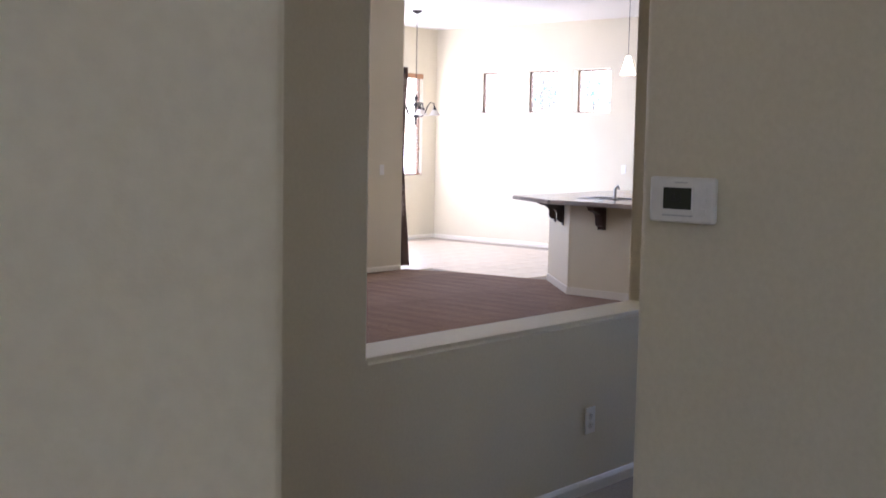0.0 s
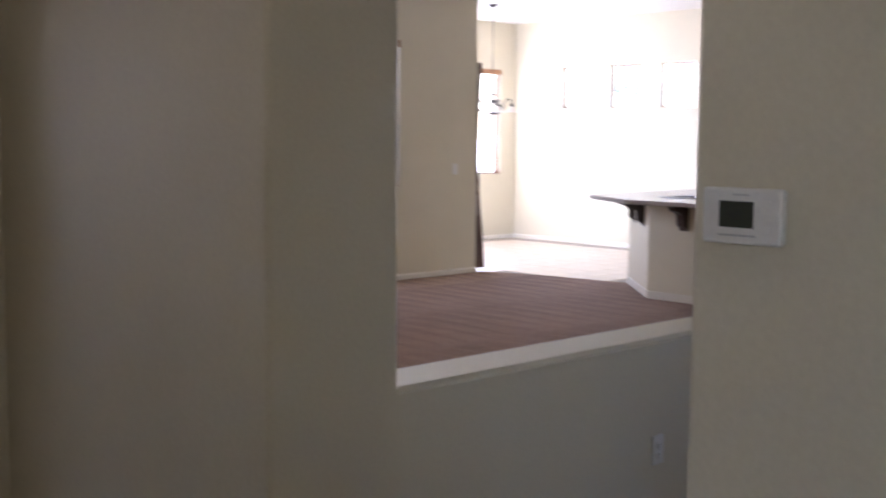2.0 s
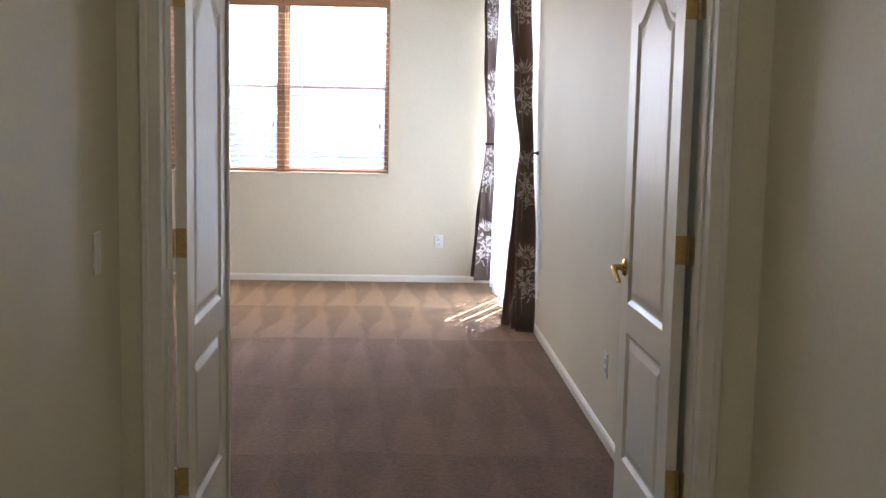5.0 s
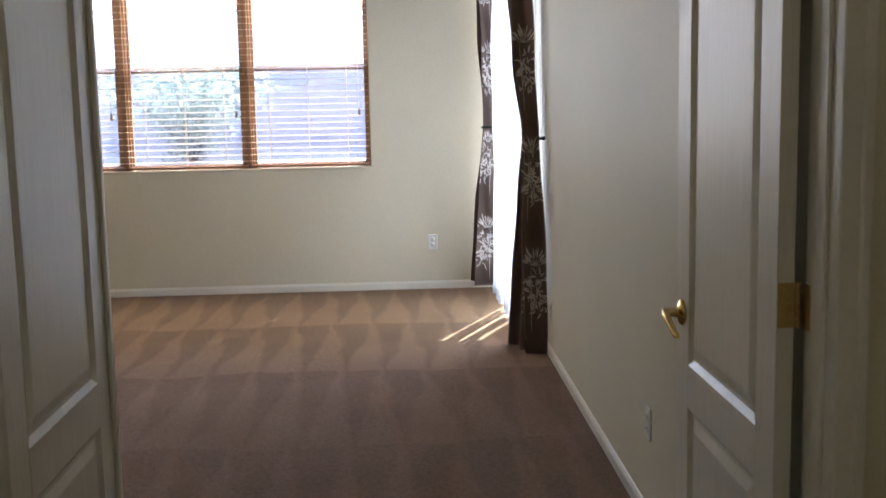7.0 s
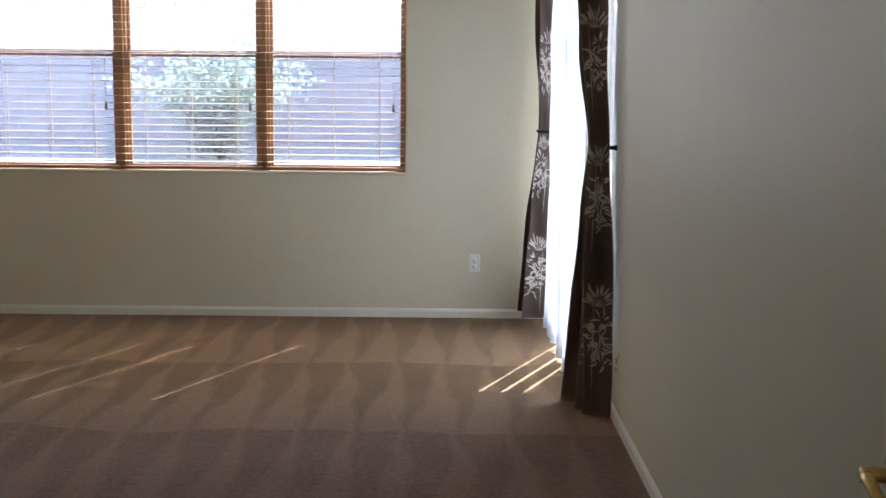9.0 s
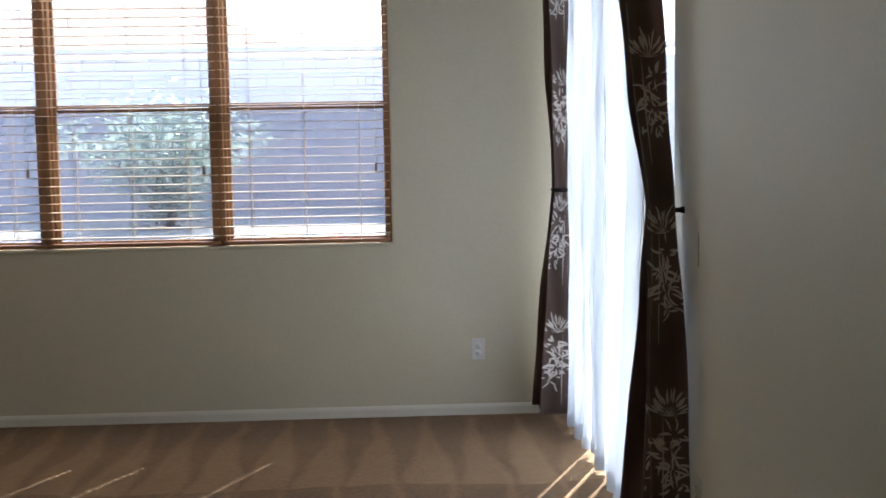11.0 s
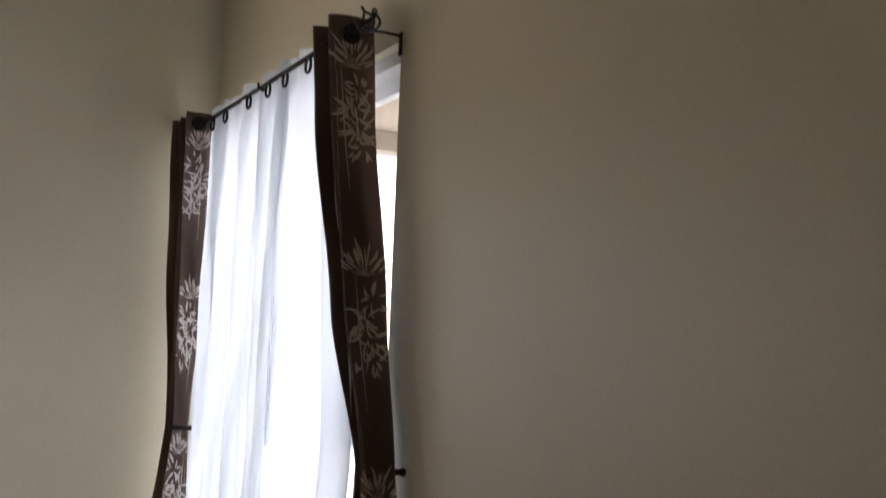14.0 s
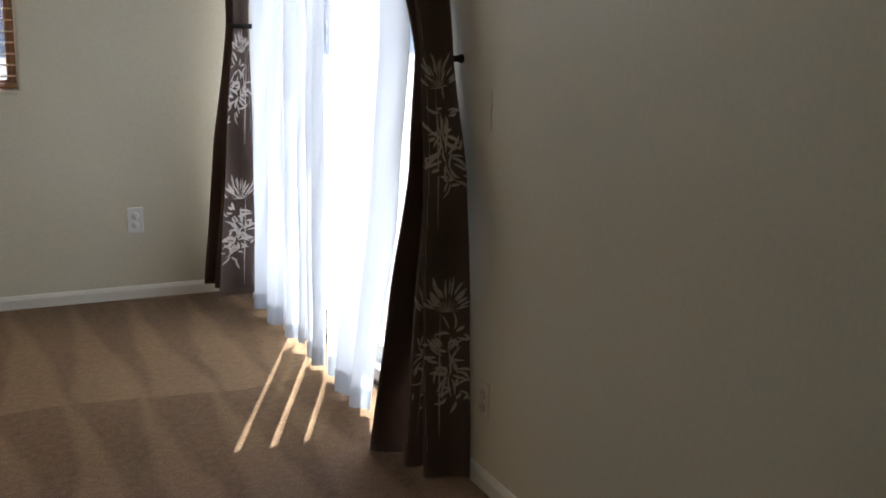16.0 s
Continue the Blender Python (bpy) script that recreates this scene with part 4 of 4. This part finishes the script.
under_rod("pole", tube([(-0.148, 8.90, 2.456), (-0.148, 9.75, 2.452), (-0.148, 10.78, 2.456)], 0.0085, 10))
for y in (8.93, 9.78, 10.76):
    bm = bmesh.new()
    tube([(-0.002, y, 2.453), (-0.05, y, 2.456), (-0.12, y, 2.452), (-0.148, y, 2.438), (-0.163, y, 2.446), (-0.165, y, 2.464)], 0.0045, 6, bm)
    box((-0.006, y - 0.009, 2.395), (-0.0005, y + 0.009, 2.465), 0.002, bm)
    under_rod("bracket", bm)
for y, s in ((8.90, -1), (10.78, 1)):
    bm = lathe([(0.002, 0), (0.013, s * 0.002), (0.016, s * 0.012), (0.010, s * 0.022), (0.002, s * 0.024)] if s > 0 else [(0.002, 0), (0.013, -0.002), (0.016, -0.012), (0.010, -0.022), (0.002, -0.024)], (-0.148, y, 2.456), "y", 12)
    for k in range(5):
        pts = []
        for j in range(11):
            f = j / 10
            r = 0.036 * math.sin(math.pi * f) ** 0.8 + 0.002
            a = 2 * math.pi * k / 5 + 1.6 * f
            pts.append((-0.148 + r * math.cos(a), y + s * (0.016 + 0.085 * f), 2.456 + r * math.sin(a)))
        tube(pts, 0.0036, 6, bm)
    lathe([(0.001, s * 0.095), (0.009, s * 0.10), (0.010, s * 0.108), (0.001, s * 0.116)], (-0.148, y, 2.456), "y", 10, bm)
    under_rod("finial", bm)

# holdbacks
for y, x in ((8.79, -0.14), (10.60, -0.20)):
    h = thing("curtain_holdback", (0, y, 1.207), "black iron curtain holdback knob on the wall", "curtain holdback", "curtain holdbacks")
    part("rose", lathe([(0.001, -0.001), (0.013, -0.001), (0.013, -0.006), (0.011, -0.012), (0.009, -0.016), (0.009, -0.055), (0.001, -0.056)], (0, 0, 0), "x", 14), IRON, h)
    pts = [(-0.05, 0, 0), (-0.058, 0.003, 0.0), (-0.068, 0.018, 0), (-0.078, 0.038, 0.002), (-0.085, 0.06, 0.003)] if y < 9 else [(-0.05, 0, 0), (-0.08, -0.03, 0), (-0.14, -0.075, 0.002), (x - 0.01, -0.065, 0.004), (x - 0.02, -0.05, 0.006)]
    part("arm", tube(pts, [0.009, 0.010, 0.010, 0.010, 0.007], 8), IRON, h)


# ---- wall plates ----
def outlet(name, place, facing, label, kind="outlet", mat=PLASTIC):
    """A duplex receptacle or a rocker switch on a wall; facing: turn about z of its face from -y."""
    o = thing(name, place, label, kind, "wall plates", turn=facing)
    part("plate", box((-0.035, -0.006 if mat is PLASTIC else -0.0025, -0.057), (0.035, 0.001, 0.057), 0.003), mat, o)
    if kind == "outlet":
        for dz in (-0.02, 0.02):
            bm = lathe([(0.001, -0.0085), (0.0145, -0.0085), (0.0165, -0.006), (0.0165, -0.004)], (0, 0, dz), "y", 14)
            r = part("receptacle", bm, mat, o)
            sl_ = bmesh.new()
            for dx, h in ((-0.006, 0.0075), (0.006, 0.006)):
                box((dx - 0.0009, -0.0092, dz - h / 2 + 0.003), (dx + 0.0009, -0.0084, dz + h / 2 + 0.003), 0, sl_)
            lathe([(0.0004, -0.0092), (0.002, -0.0091), (0.002, -0.0084)], (0, 0, dz - 0.008), "y", 8, sl_)
            part("slots", sl_, DARK, r)
        part("screw", lathe([(0.0004, -0.0078), (0.0025, -0.0072), (0.0028, -0.0055)], (0, 0, 0), "y", 8), STEEL, o)
    elif kind == "switch":
        part("rocker", box((-0.0165, -0.010, -0.033), (0.0165, -0.0055, 0.033), 0.002), mat, o)
        for dz in (-0.048, 0.048):
            part("screw", lathe([(0.0004, -0.0076), (0.0022, -0.0072), (0.0025, -0.0055)], (0, 0, dz), "y", 8), STEEL, o)
    return o


outlet("wall_outlet", (-0.574, 10.89, 0.354), 0, "white duplex outlet on the wall beside the curtain")
outlet("wall_outlet", (-3.655, 10.89, 0.354), 0, "white duplex outlet on the wall below the window")
outlet("wall_outlet", (0.0, 6.143, 0.354), -90, "white duplex outlet low on the long wall")
outlet("wall_outlet", (1.89, 2.68, 0.30), 0, "white duplex outlet on the half wall")
outlet("wall_outlet", (10.30, 11.82, 0.40), 0, "white duplex outlet in the dining corner")
outlet("wall_plate", (0.0, 8.633, 1.085), -90, "cream blank wall plate beside the curtain", "wall plate", PAINT)
outlet("wall_outlet", (0.0, 8.592, 0.26), -90, "cream duplex outlet low on the wall beside the curtain", "outlet", PAINT)
outlet("light_switch", (-1.763, 4.10, 1.10), 90, "white rocker light switch beside the double doors", "switch")
outlet("light_switch", (7.02, 9.0, 1.14), 0, "white rocker light switch on the living room wall", "switch")
outlet("light_switch", (11.04, 8.42, 1.14), -90, "white rocker light switch on the dining wall", "switch")

# ---- thermostat ----
th = thing("thermostat", (0.10, 1.242, 1.343), "white wall thermostat with a dark digital display", "thermostat", turn=-90)
part("backplate", box((-0.074, -0.010, -0.046), (0.074, -0.0005, 0.046), 0.003), PLASTIC, th)
part("housing", box((-0.0775, -0.027, -0.049), (0.0775, -0.006, 0.049), 0.006, segments=3), PLASTIC, th)
bez = bmesh.new()
for lo, hi in (((-0.046, -0.024), (-0.042, 0.030)), ((0.026, -0.024), (0.030, 0.030)), ((-0.042, 0.026), (0.026, 0.030)), ((-0.042, -0.024), (0.026, -0.020))):
    box((lo[0], -0.029, lo[1]), (hi[0], -0.0265, hi[1]), 0.0006, bez)
part("bezel", bez, PLASTIC, th)
disp = part("display", box((-0.043, -0.0282, -0.021), (0.027, -0.0262, 0.027)), SCREEN_DARK, th, "dark liquid crystal display")


def text_mesh(text, size):
    cu = bpy.data.curves.new("digits", "FONT")
    cu.body, cu.size, cu.extrude = text, size, 0.0002
    cu.align_x, cu.align_y = "CENTER", "CENTER"
    ob = bpy.data.objects.new("digits", cu)
    me = bpy.data.meshes.new_from_object(ob)
    bpy.data.objects.remove(ob)
    return me


me = text_mesh("68", 0.026)
me.transform(Matrix.Translation((-0.010, -0.0286, 0.003)) @ Euler((radians(90), 0, 0)).to_matrix().to_4x4())
me.materials.append(DIGIT)
digits = new("digits", me)
digits.parent = disp
part("badge", box((-0.016, -0.0278, 0.036), (0.016, -0.0266, 0.0385), 0.0003), STEEL, th)
for dz in (0.022, 0.0, -0.022):
    part("button", box((0.046, -0.0292, dz - 0.006), (0.062, -0.0262, dz + 0.006), 0.0015), PLASTIC, th)
part("battery_slot", box((-0.044, -0.0278, -0.035), (0.030, -0.0266, -0.032), 0.0004), STEEL, th)

# ---- living room: breakfast bar ----
bar = thing("breakfast_bar", (7.3, 6.0, 0), "cream painted pony wall of the kitchen bar", "bar")


def fixed(name, bm, mat, parent, label=""):
    o = part(name, bm, mat, parent, label)
    root = parent
    while root.parent:
        root = root.parent
    o.matrix_parent_inverse = root.matrix_world.inverted()
    return o


fixed("pony_wall", prism(rounded([(7.08, 3.2), (7.08, 6.48), (7.87, 7.30), (9.6, 7.30), (9.6, 7.16), (7.94, 7.16), (7.22, 6.42), (7.22, 3.2)], (0, R, R, 0, 0, 0, 0, 0)), -0.02, 0.885), PAINT, bar)
fixed("baseboard", prism([(7.067, 3.2), (7.067, 6.485), (7.865, 7.313), (9.6, 7.313), (9.6, 7.29), (7.87, 7.295), (7.085, 6.475), (7.085, 3.2)], -0.012, 0.072), TRIM, bar)
top = thing("bar_countertop", (7.6, 6.2, 0.885), "speckled grey brown granite countertop on the bar", "countertop")
fixed("slab", prism(rounded([(6.80, 3.2), (6.80, 6.56), (7.29, 7.36), (9.7, 7.52), (9.7, 6.2), (7.9, 6.2), (7.9, 3.2)], (0, 0.04, 0.015, 0, 0, 0, 0)), 0.885, 0.925, 0.006), GRANITE, top)


def corbel(place, turn):
    """A scrolled wooden bracket: its back on the pony wall, along -x."""
    c = thing("corbel", place, "dark scrolled wooden corbel under the countertop", "corbel", "bar corbels", turn=turn)
    prof = [(0.0, 0.0), (-0.20, 0.0), (-0.205, -0.02), (-0.195, -0.04), (-0.16, -0.052), (-0.12, -0.062), (-0.085, -0.085), (-0.07, -0.12), (-0.075, -0.15), (-0.065, -0.18), (-0.04, -0.20), (0.0, -0.205)]
    bm = bmesh.new()
    f = bm.faces.new([bm.verts.new((x, -0.035, z)) for x, z in prof])
    up = bmesh.ops.extrude_face_region(bm, geom=[f])
    bmesh.ops.translate(bm, verts=[v for v in up["geom"] if isinstance(v, bmesh.types.BMVert)], vec=(0, 0.07, 0))
    part("scroll", bm, CORBEL, c)
    part("back_plate", box((-0.014, -0.045, -0.23), (-0.0005, 0.045, -0.001), 0.003), CORBEL, c)
    part("cap", box((-0.215, -0.042, -0.012), (-0.001, 0.042, -0.0005), 0.003), CORBEL, c)
    return c


corbel((7.08, 6.10, 0.884), 0)
corbel((7.08, 4.9, 0.884), 0)
corbel((7.30, 6.71, 0.884), -46)
corbel((7.62, 7.04, 0.884), -46)
sink = thing("kitchen_sink", (7.75, 6.25, 0.925), "stainless steel drop-in kitchen sink in the countertop", "sink")
bm = bmesh.new()
for lo, hi in (((-0.30, -0.40), (-0.27, 0.40)), ((0.10, -0.40), (0.13, 0.40)), ((-0.27, 0.37), (0.10, 0.40)), ((-0.27, -0.40), (0.10, -0.37))):
    box((lo[0], lo[1], 0.0), (hi[0], hi[1], 0.008), 0.003, bm)
part("rim", bm, STEEL, sink)
# flat dark sheet stands in for the shaded hollow of the sink
part("basin_dark_sheet", box((-0.27, -0.37, 0.001), (0.10, 0.37, 0.003)), DARK, sink)
fau = thing("kitchen_faucet", (7.62, 6.32, 0.925), "dark chrome kitchen faucet beside the sink", "faucet")
part("base", lathe([(0.001, 0.0), (0.028, 0.0), (0.028, 0.008), (0.016, 0.016), (0.015, 0.09), (0.018, 0.10), (0.001, 0.11)], (0, 0, 0), "z", 14), STEEL, fau)
part("spout", tube([(0, 0, 0.085), (0.05, 0.02, 0.115), (0.11, 0.04, 0.12), (0.16, 0.06, 0.105), (0.17, 0.064, 0.09)], 0.010, 8), STEEL, fau)
part("lever", tube([(0, 0, 0.105), (-0.02, -0.03, 0.125), (-0.035, -0.06, 0.14)], 0.006, 8), STEEL, fau)

# ---- dining: chandelier, kitchen pendant, living ceiling fan ----
ch = thing("chandelier", (8.95, 10.3, 3.15), "dark iron chandelier with down-turned glass shades on a chain", "chandelier")
part("canopy", lathe([(0.001, -0.045), (0.02, -0.042), (0.055, -0.02), (0.065, -0.004), (0.065, -0.0005), (0.001, -0.0005)], (0, 0, 0), "z", 18), IRON, ch)
bm = bmesh.new()
z = -0.045
k = 0
while z > -1.09:
    pts = []
    for j in range(9):
        a = 2 * math.pi * j / 8
        u, v = 0.009 * math.cos(a), 0.019 * math.sin(a)
        pts.append((u, 0, z - 0.015 + v) if k % 2 else (0, u, z - 0.015 + v))
    tube(pts, 0.0022, 5, bm)
    z -= 0.030
    k += 1
part("chain", bm, IRON, ch)
part("column", lathe([(0.001, -1.08), (0.008, -1.085), (0.012, -1.10), (0.035, -1.125), (0.012, -1.15), (0.010, -1.17), (0.030, -1.20), (0.034, -1.22), (0.012, -1.25), (0.010, -1.30), (0.028, -1.335), (0.034, -1.36), (0.014, -1.40), (0.010, -1.43), (0.020, -1.45), (0.012, -1.475), (0.001, -1.49)], (0, 0, 0), "z", 16), IRON, ch)
for k in range(5):
    a = 2 * math.pi * k / 5 + 0.35
    ca, sa = math.cos(a), math.sin(a)
    pts = [(r * ca, r * sa, z) for r, z in ((0.02, -1.36), (0.07, -1.37), (0.12, -1.33), (0.15, -1.24), (0.19, -1.18), (0.235, -1.19), (0.25, -1.25))]
    arm = part("arm", tube(pts, 0.0075, 8), IRON, ch)
    part("socket", lathe([(0.001, -1.24), (0.018, -1.245), (0.022, -1.27), (0.028, -1.285), (0.001, -1.287)], (0.25 * ca, 0.25 * sa, 0), "z", 12), IRON, arm)
    part("shade", lathe([(0.024, -1.275), (0.034, -1.285), (0.055, -1.32), (0.078, -1.345), (0.080, -1.348), (0.076, -1.347), (0.052, -1.324), (0.030, -1.290), (0.022, -1.278)], (0.25 * ca, 0.25 * sa, 0), "z", 16), SHADE_GLASS, arm, "pale frosted glass shade")

pd = thing("pendant_lamp", (9.0, 7.10, 3.15), "kitchen pendant lamp with a cream glass cone shade", "pendant lamp")
part("canopy", lathe([(0.001, -0.03), (0.05, -0.02), (0.06, -0.0005), (0.001, -0.0005)], (0, 0, 0), "z", 14), IRON, pd)
part("cord", tube([(0, 0, -0.02), (0, 0, -0.70)], 0.003, 6), IRON, pd)
part("shade", lathe([(0.018, -0.69), (0.03, -0.71), (0.055, -0.80), (0.085, -0.90), (0.083, -0.90), (0.05, -0.80), (0.024, -0.712), (0.014, -0.694)], (0, 0, 0), "z", 18), PENDANT_GLASS, pd)

fan = thing("ceiling_fan", (3.45, 6.0, 3.15), "ceiling fan with a lit cluster of frosted glass shades", "ceiling fan")
part("canopy", lathe([(0.001, -0.06), (0.03, -0.055), (0.065, -0.02), (0.07, -0.0005), (0.001, -0.0005)], (0, 0, 0), "z", 18), PLASTIC, fan)
part("downrod", tube([(0, 0, -0.05), (0, 0, -0.20)], 0.012, 10), PLASTIC, fan)
part("motor", lathe([(0.001, -0.19), (0.06, -0.19), (0.12, -0.215), (0.125, -0.27), (0.10, -0.30), (0.06, -0.315), (0.05, -0.36), (0.055, -0.38), (0.001, -0.385)], (0, 0, 0), "z", 24), PLASTIC, fan)
for k in range(5):
    a = 2 * math.pi * k / 5 + 0.2
    bl = part("blade", box((0.17, -0.065, -0.262), (0.66, 0.065, -0.254), 0.004), VINYL, fan)
    bl.matrix_basis = pose(0, 0, 0, 6, 0, math.degrees(a))
    br = part("blade_iron", box((0.10, -0.02, -0.266), (0.22, 0.02, -0.262), 0.001), STEEL, bl)
for k in range(4):
    a = 2 * math.pi * k / 4 + 0.5
    cx, cy = 0.105 * math.cos(a), 0.105 * math.sin(a)
    part("lamp_arm", tube([(0.03 * math.cos(a), 0.03 * math.sin(a), -0.37), (0.075 * math.cos(a), 0.075 * math.sin(a), -0.375), (cx, cy, -0.395)], 0.010, 8), STEEL, fan)
    part("glass_shade", lathe([(0.018, -0.39), (0.03, -0.40), (0.048, -0.43), (0.055, -0.465), (0.066, -0.505), (0.05, -0.495), (0.001, -0.485)], (cx * 1.05, cy * 1.05, 0), "z", 16), BULB_GLASS, fan, "glowing frosted glass shade")
for dx, ln in ((0.02, 0.80), (-0.022, 0.84)):
    chn = part("pull_chain", tube([(dx, 0.01, -0.38), (dx, 0.012, -ln)], 0.0018, 6), STEEL, fan)
    part("pull_knob", lathe([(0.001, -ln), (0.007, -ln - 0.006), (0.010, -ln - 0.02), (0.006, -ln - 0.032), (0.001, -ln - 0.034)], (dx, 0.012, 0), "z", 10), SHADE_GLASS, chn)

# curtain at the dining door, beyond the living room corner
curtain("brown embroidered curtain drawn open beside the dining glass door", [(2.3, 7.44, 0.045, 9.07, 9.22), (1.2, 7.42, 0.03, 9.08, 9.20), (0.03, 7.47, 0.065, 9.05, 9.24)], 4, 0.03, 2.3, 0.0, [(0.12, 1.0, 2.1)], 2.25, 9, "dining curtains")

# ---- outside ----
GROUND_Z = ((11.0, -0.12), (13.1, -0.12), (14.6, 0.38), (17.0, 0.58), (19.3, 0.70), (60, 0.74), (400, 0.74))
bm = bmesh.new()
rows = []
for y, z in ((-300, -0.15), (9.0, -0.15)) + GROUND_Z:
    rows.append([bm.verts.new((x, y, z)) for x in (-300, -20, -6.4, 0, 12, 30, 300)])
for a, b in zip(rows, rows[1:]):
    for i in range(6):
        bm.faces.new((a[i], a[i + 1], b[i + 1], b[i]))
tagged(part("ground", bm, GRAVEL), kind="structure")
tagged(part("patio_slab", box((0.15, 9.15, -0.16), (7.2, 13.0, -0.04), 0.01), MORTAR), kind="structure")
fence = thing("garden_wall", (-3.0, 19.2, 0.3), "tall grey brown concrete block garden wall", "garden wall", kind="structure")
fixed("mortar_core", box((-14.0, 19.130, 0.0), (4.5, 19.30, 2.50)), BLOCK, fence)
block = box((-0.197, -0.08, -0.097), (0.197, 0.08, 0.097), 0.006, segments=1)
bme = None
for r in range(11):
    for c in range(24):
        x = -8.2 + 0.405 * c + (0.2 if r % 2 else 0)
        zc = 0.40 + 0.204 * r
        if bme is None:
            o = fixed("block", block, BLOCK, fence)
            bme = o.data
        else:
            o = new("block", bme)
            o.parent = fence
            o.matrix_parent_inverse = fence.matrix_world.inverted()
        o.matrix_basis = pose(x, 19.205 + random.uniform(-0.003, 0.003), zc)
fixed("cap", box((-14.0, 19.10, 2.60), (4.5, 19.34, 2.66), 0.01), BLOCK, fence)

hs = thing("neighbour_house", (-6, 34, 0), "tan stucco neighbouring house with a tile roof", "house", kind="structure")
fixed("house_wall", box((-13.0, 32.0, 0.2), (-3.2, 42.0, 3.4)), STUCCO, hs)
bm = bmesh.new()
v = [bm.verts.new(p) for p in ((-13.6, 31.4, 3.3), (-2.6, 31.4, 3.3), (-2.6, 42.6, 3.3), (-13.6, 42.6, 3.3), (-10.0, 37, 5.4), (-6.2, 37, 5.4))]
for f in ((0, 1, 5, 4), (1, 2, 5), (2, 3, 4, 5), (3, 0, 4), (3, 2, 1, 0)):
    bm.faces.new([v[i] for i in f])
fixed("roof", bm, grain(material("roof_tile", (0.40, 0.26, 0.19), 0.85), 30, 0.4, 0.01, ((0.33, 0.21, 0.15), (0.46, 0.31, 0.23)), 0.1), hs)


def shrub(place, spread, height, seed, label, leaves=2600, name="shrub"):
    """A loose desert shrub: forked stems and many small leaves."""
    rnd = random.Random(seed)
    s = thing(name, place, label, "shrub" if name == "shrub" else "tree")
    stems, ends = bmesh.new(), []
    for k in range(16):
        a, lean = rnd.uniform(0, 2 * math.pi), rnd.uniform(0.25, 1.0)
        pts = []
        for j in range(7):
            f = j / 6
            r = spread * lean * f ** 1.2
            z = height * (f * 1.15 - 0.35 * f * f * lean)
            pts.append(Vector((r * math.cos(a + 0.4 * f) + rnd.uniform(-.03, .03), r * math.sin(a + 0.4 * f), z)))
        tube(pts, [0.016 * (1 - 0.8 * j / 6) for j in range(7)], 5, stems)
        ends += pts[1:] + pts[3:]
    part("stems", stems, BARK, s)
    lv = bmesh.new()
    for k in range(leaves):
        p = rnd.choice(ends) + Vector((rnd.gauss(0, 0.11), rnd.gauss(0, 0.11), rnd.gauss(0, 0.09))) * (spread / 0.9)
        u = Vector((rnd.gauss(0, 1), rnd.gauss(0, 1), rnd.gauss(0, 0.7))).normalized()
        w = u.cross(Vector((rnd.gauss(0, 1), rnd.gauss(0, 1), rnd.gauss(0, 1)))).normalized()
        l, b = rnd.uniform(0.05, 0.10), rnd.uniform(0.016, 0.032)
        vs = [lv.verts.new(p), lv.verts.new(p + u * l * 0.5 + w * b), lv.verts.new(p + u * l), lv.verts.new(p + u * l * 0.5 - w * b)]
        lv.faces.new(vs)
    tagged(part("foliage", lv, LEAF if name == "shrub" else TREE_LEAF, s), kind="stuff")
    return s


shrub((-3.40, 17.2, 0.60), 1.15, 1.16, 4, "silvery green desert shrub against the garden wall", 5200)
for y, x, s in ((13.2, 17.0, 11), (15.0, 17.8, 12), (17.0, 18.6, 13)):
    shrub((x, y, 0.1), 1.6, 4.6, s, "slender garden tree outside the dining room", 2600, "garden_tree")

# ---- floor tiles ----
TS = 0.33
tile_mesh = None
for floor, x0, x1, y0, y1 in ((hall_floor, 0.12, 3.1, 1.36, 2.67), (dining_floor, 7.4, 11.02, 6.9, 11.80)):
    nx, ny = int((x1 - x0) / TS), int((y1 - y0) / TS)
    for i in range(nx):
        for j in range(ny):
            cx, cy = x0 + TS * (i + 0.5), y0 + TS * (j + 0.5)
            if floor is dining_floor and (cx - 7.87) * 0.45 + (cy - 7.3) * 0 < -0.0 and cy < 9.0 and cx < 7.95:
                continue
            if floor is dining_floor and cy < 7.5:
                continue
            if tile_mesh is None:
                o = part("tile", box((-TS / 2 + 0.003, -TS / 2 + 0.003, -0.009), (TS / 2 - 0.003, TS / 2 - 0.003, 0.0), 0.002, segments=1), TILE, floor)
                tile_mesh = o.data
            else:
                o = new("tile", tile_mesh)
                o.parent = floor
            o.matrix_basis = pose(cx, cy, -0.004 + random.uniform(-0.0005, 0.0005))
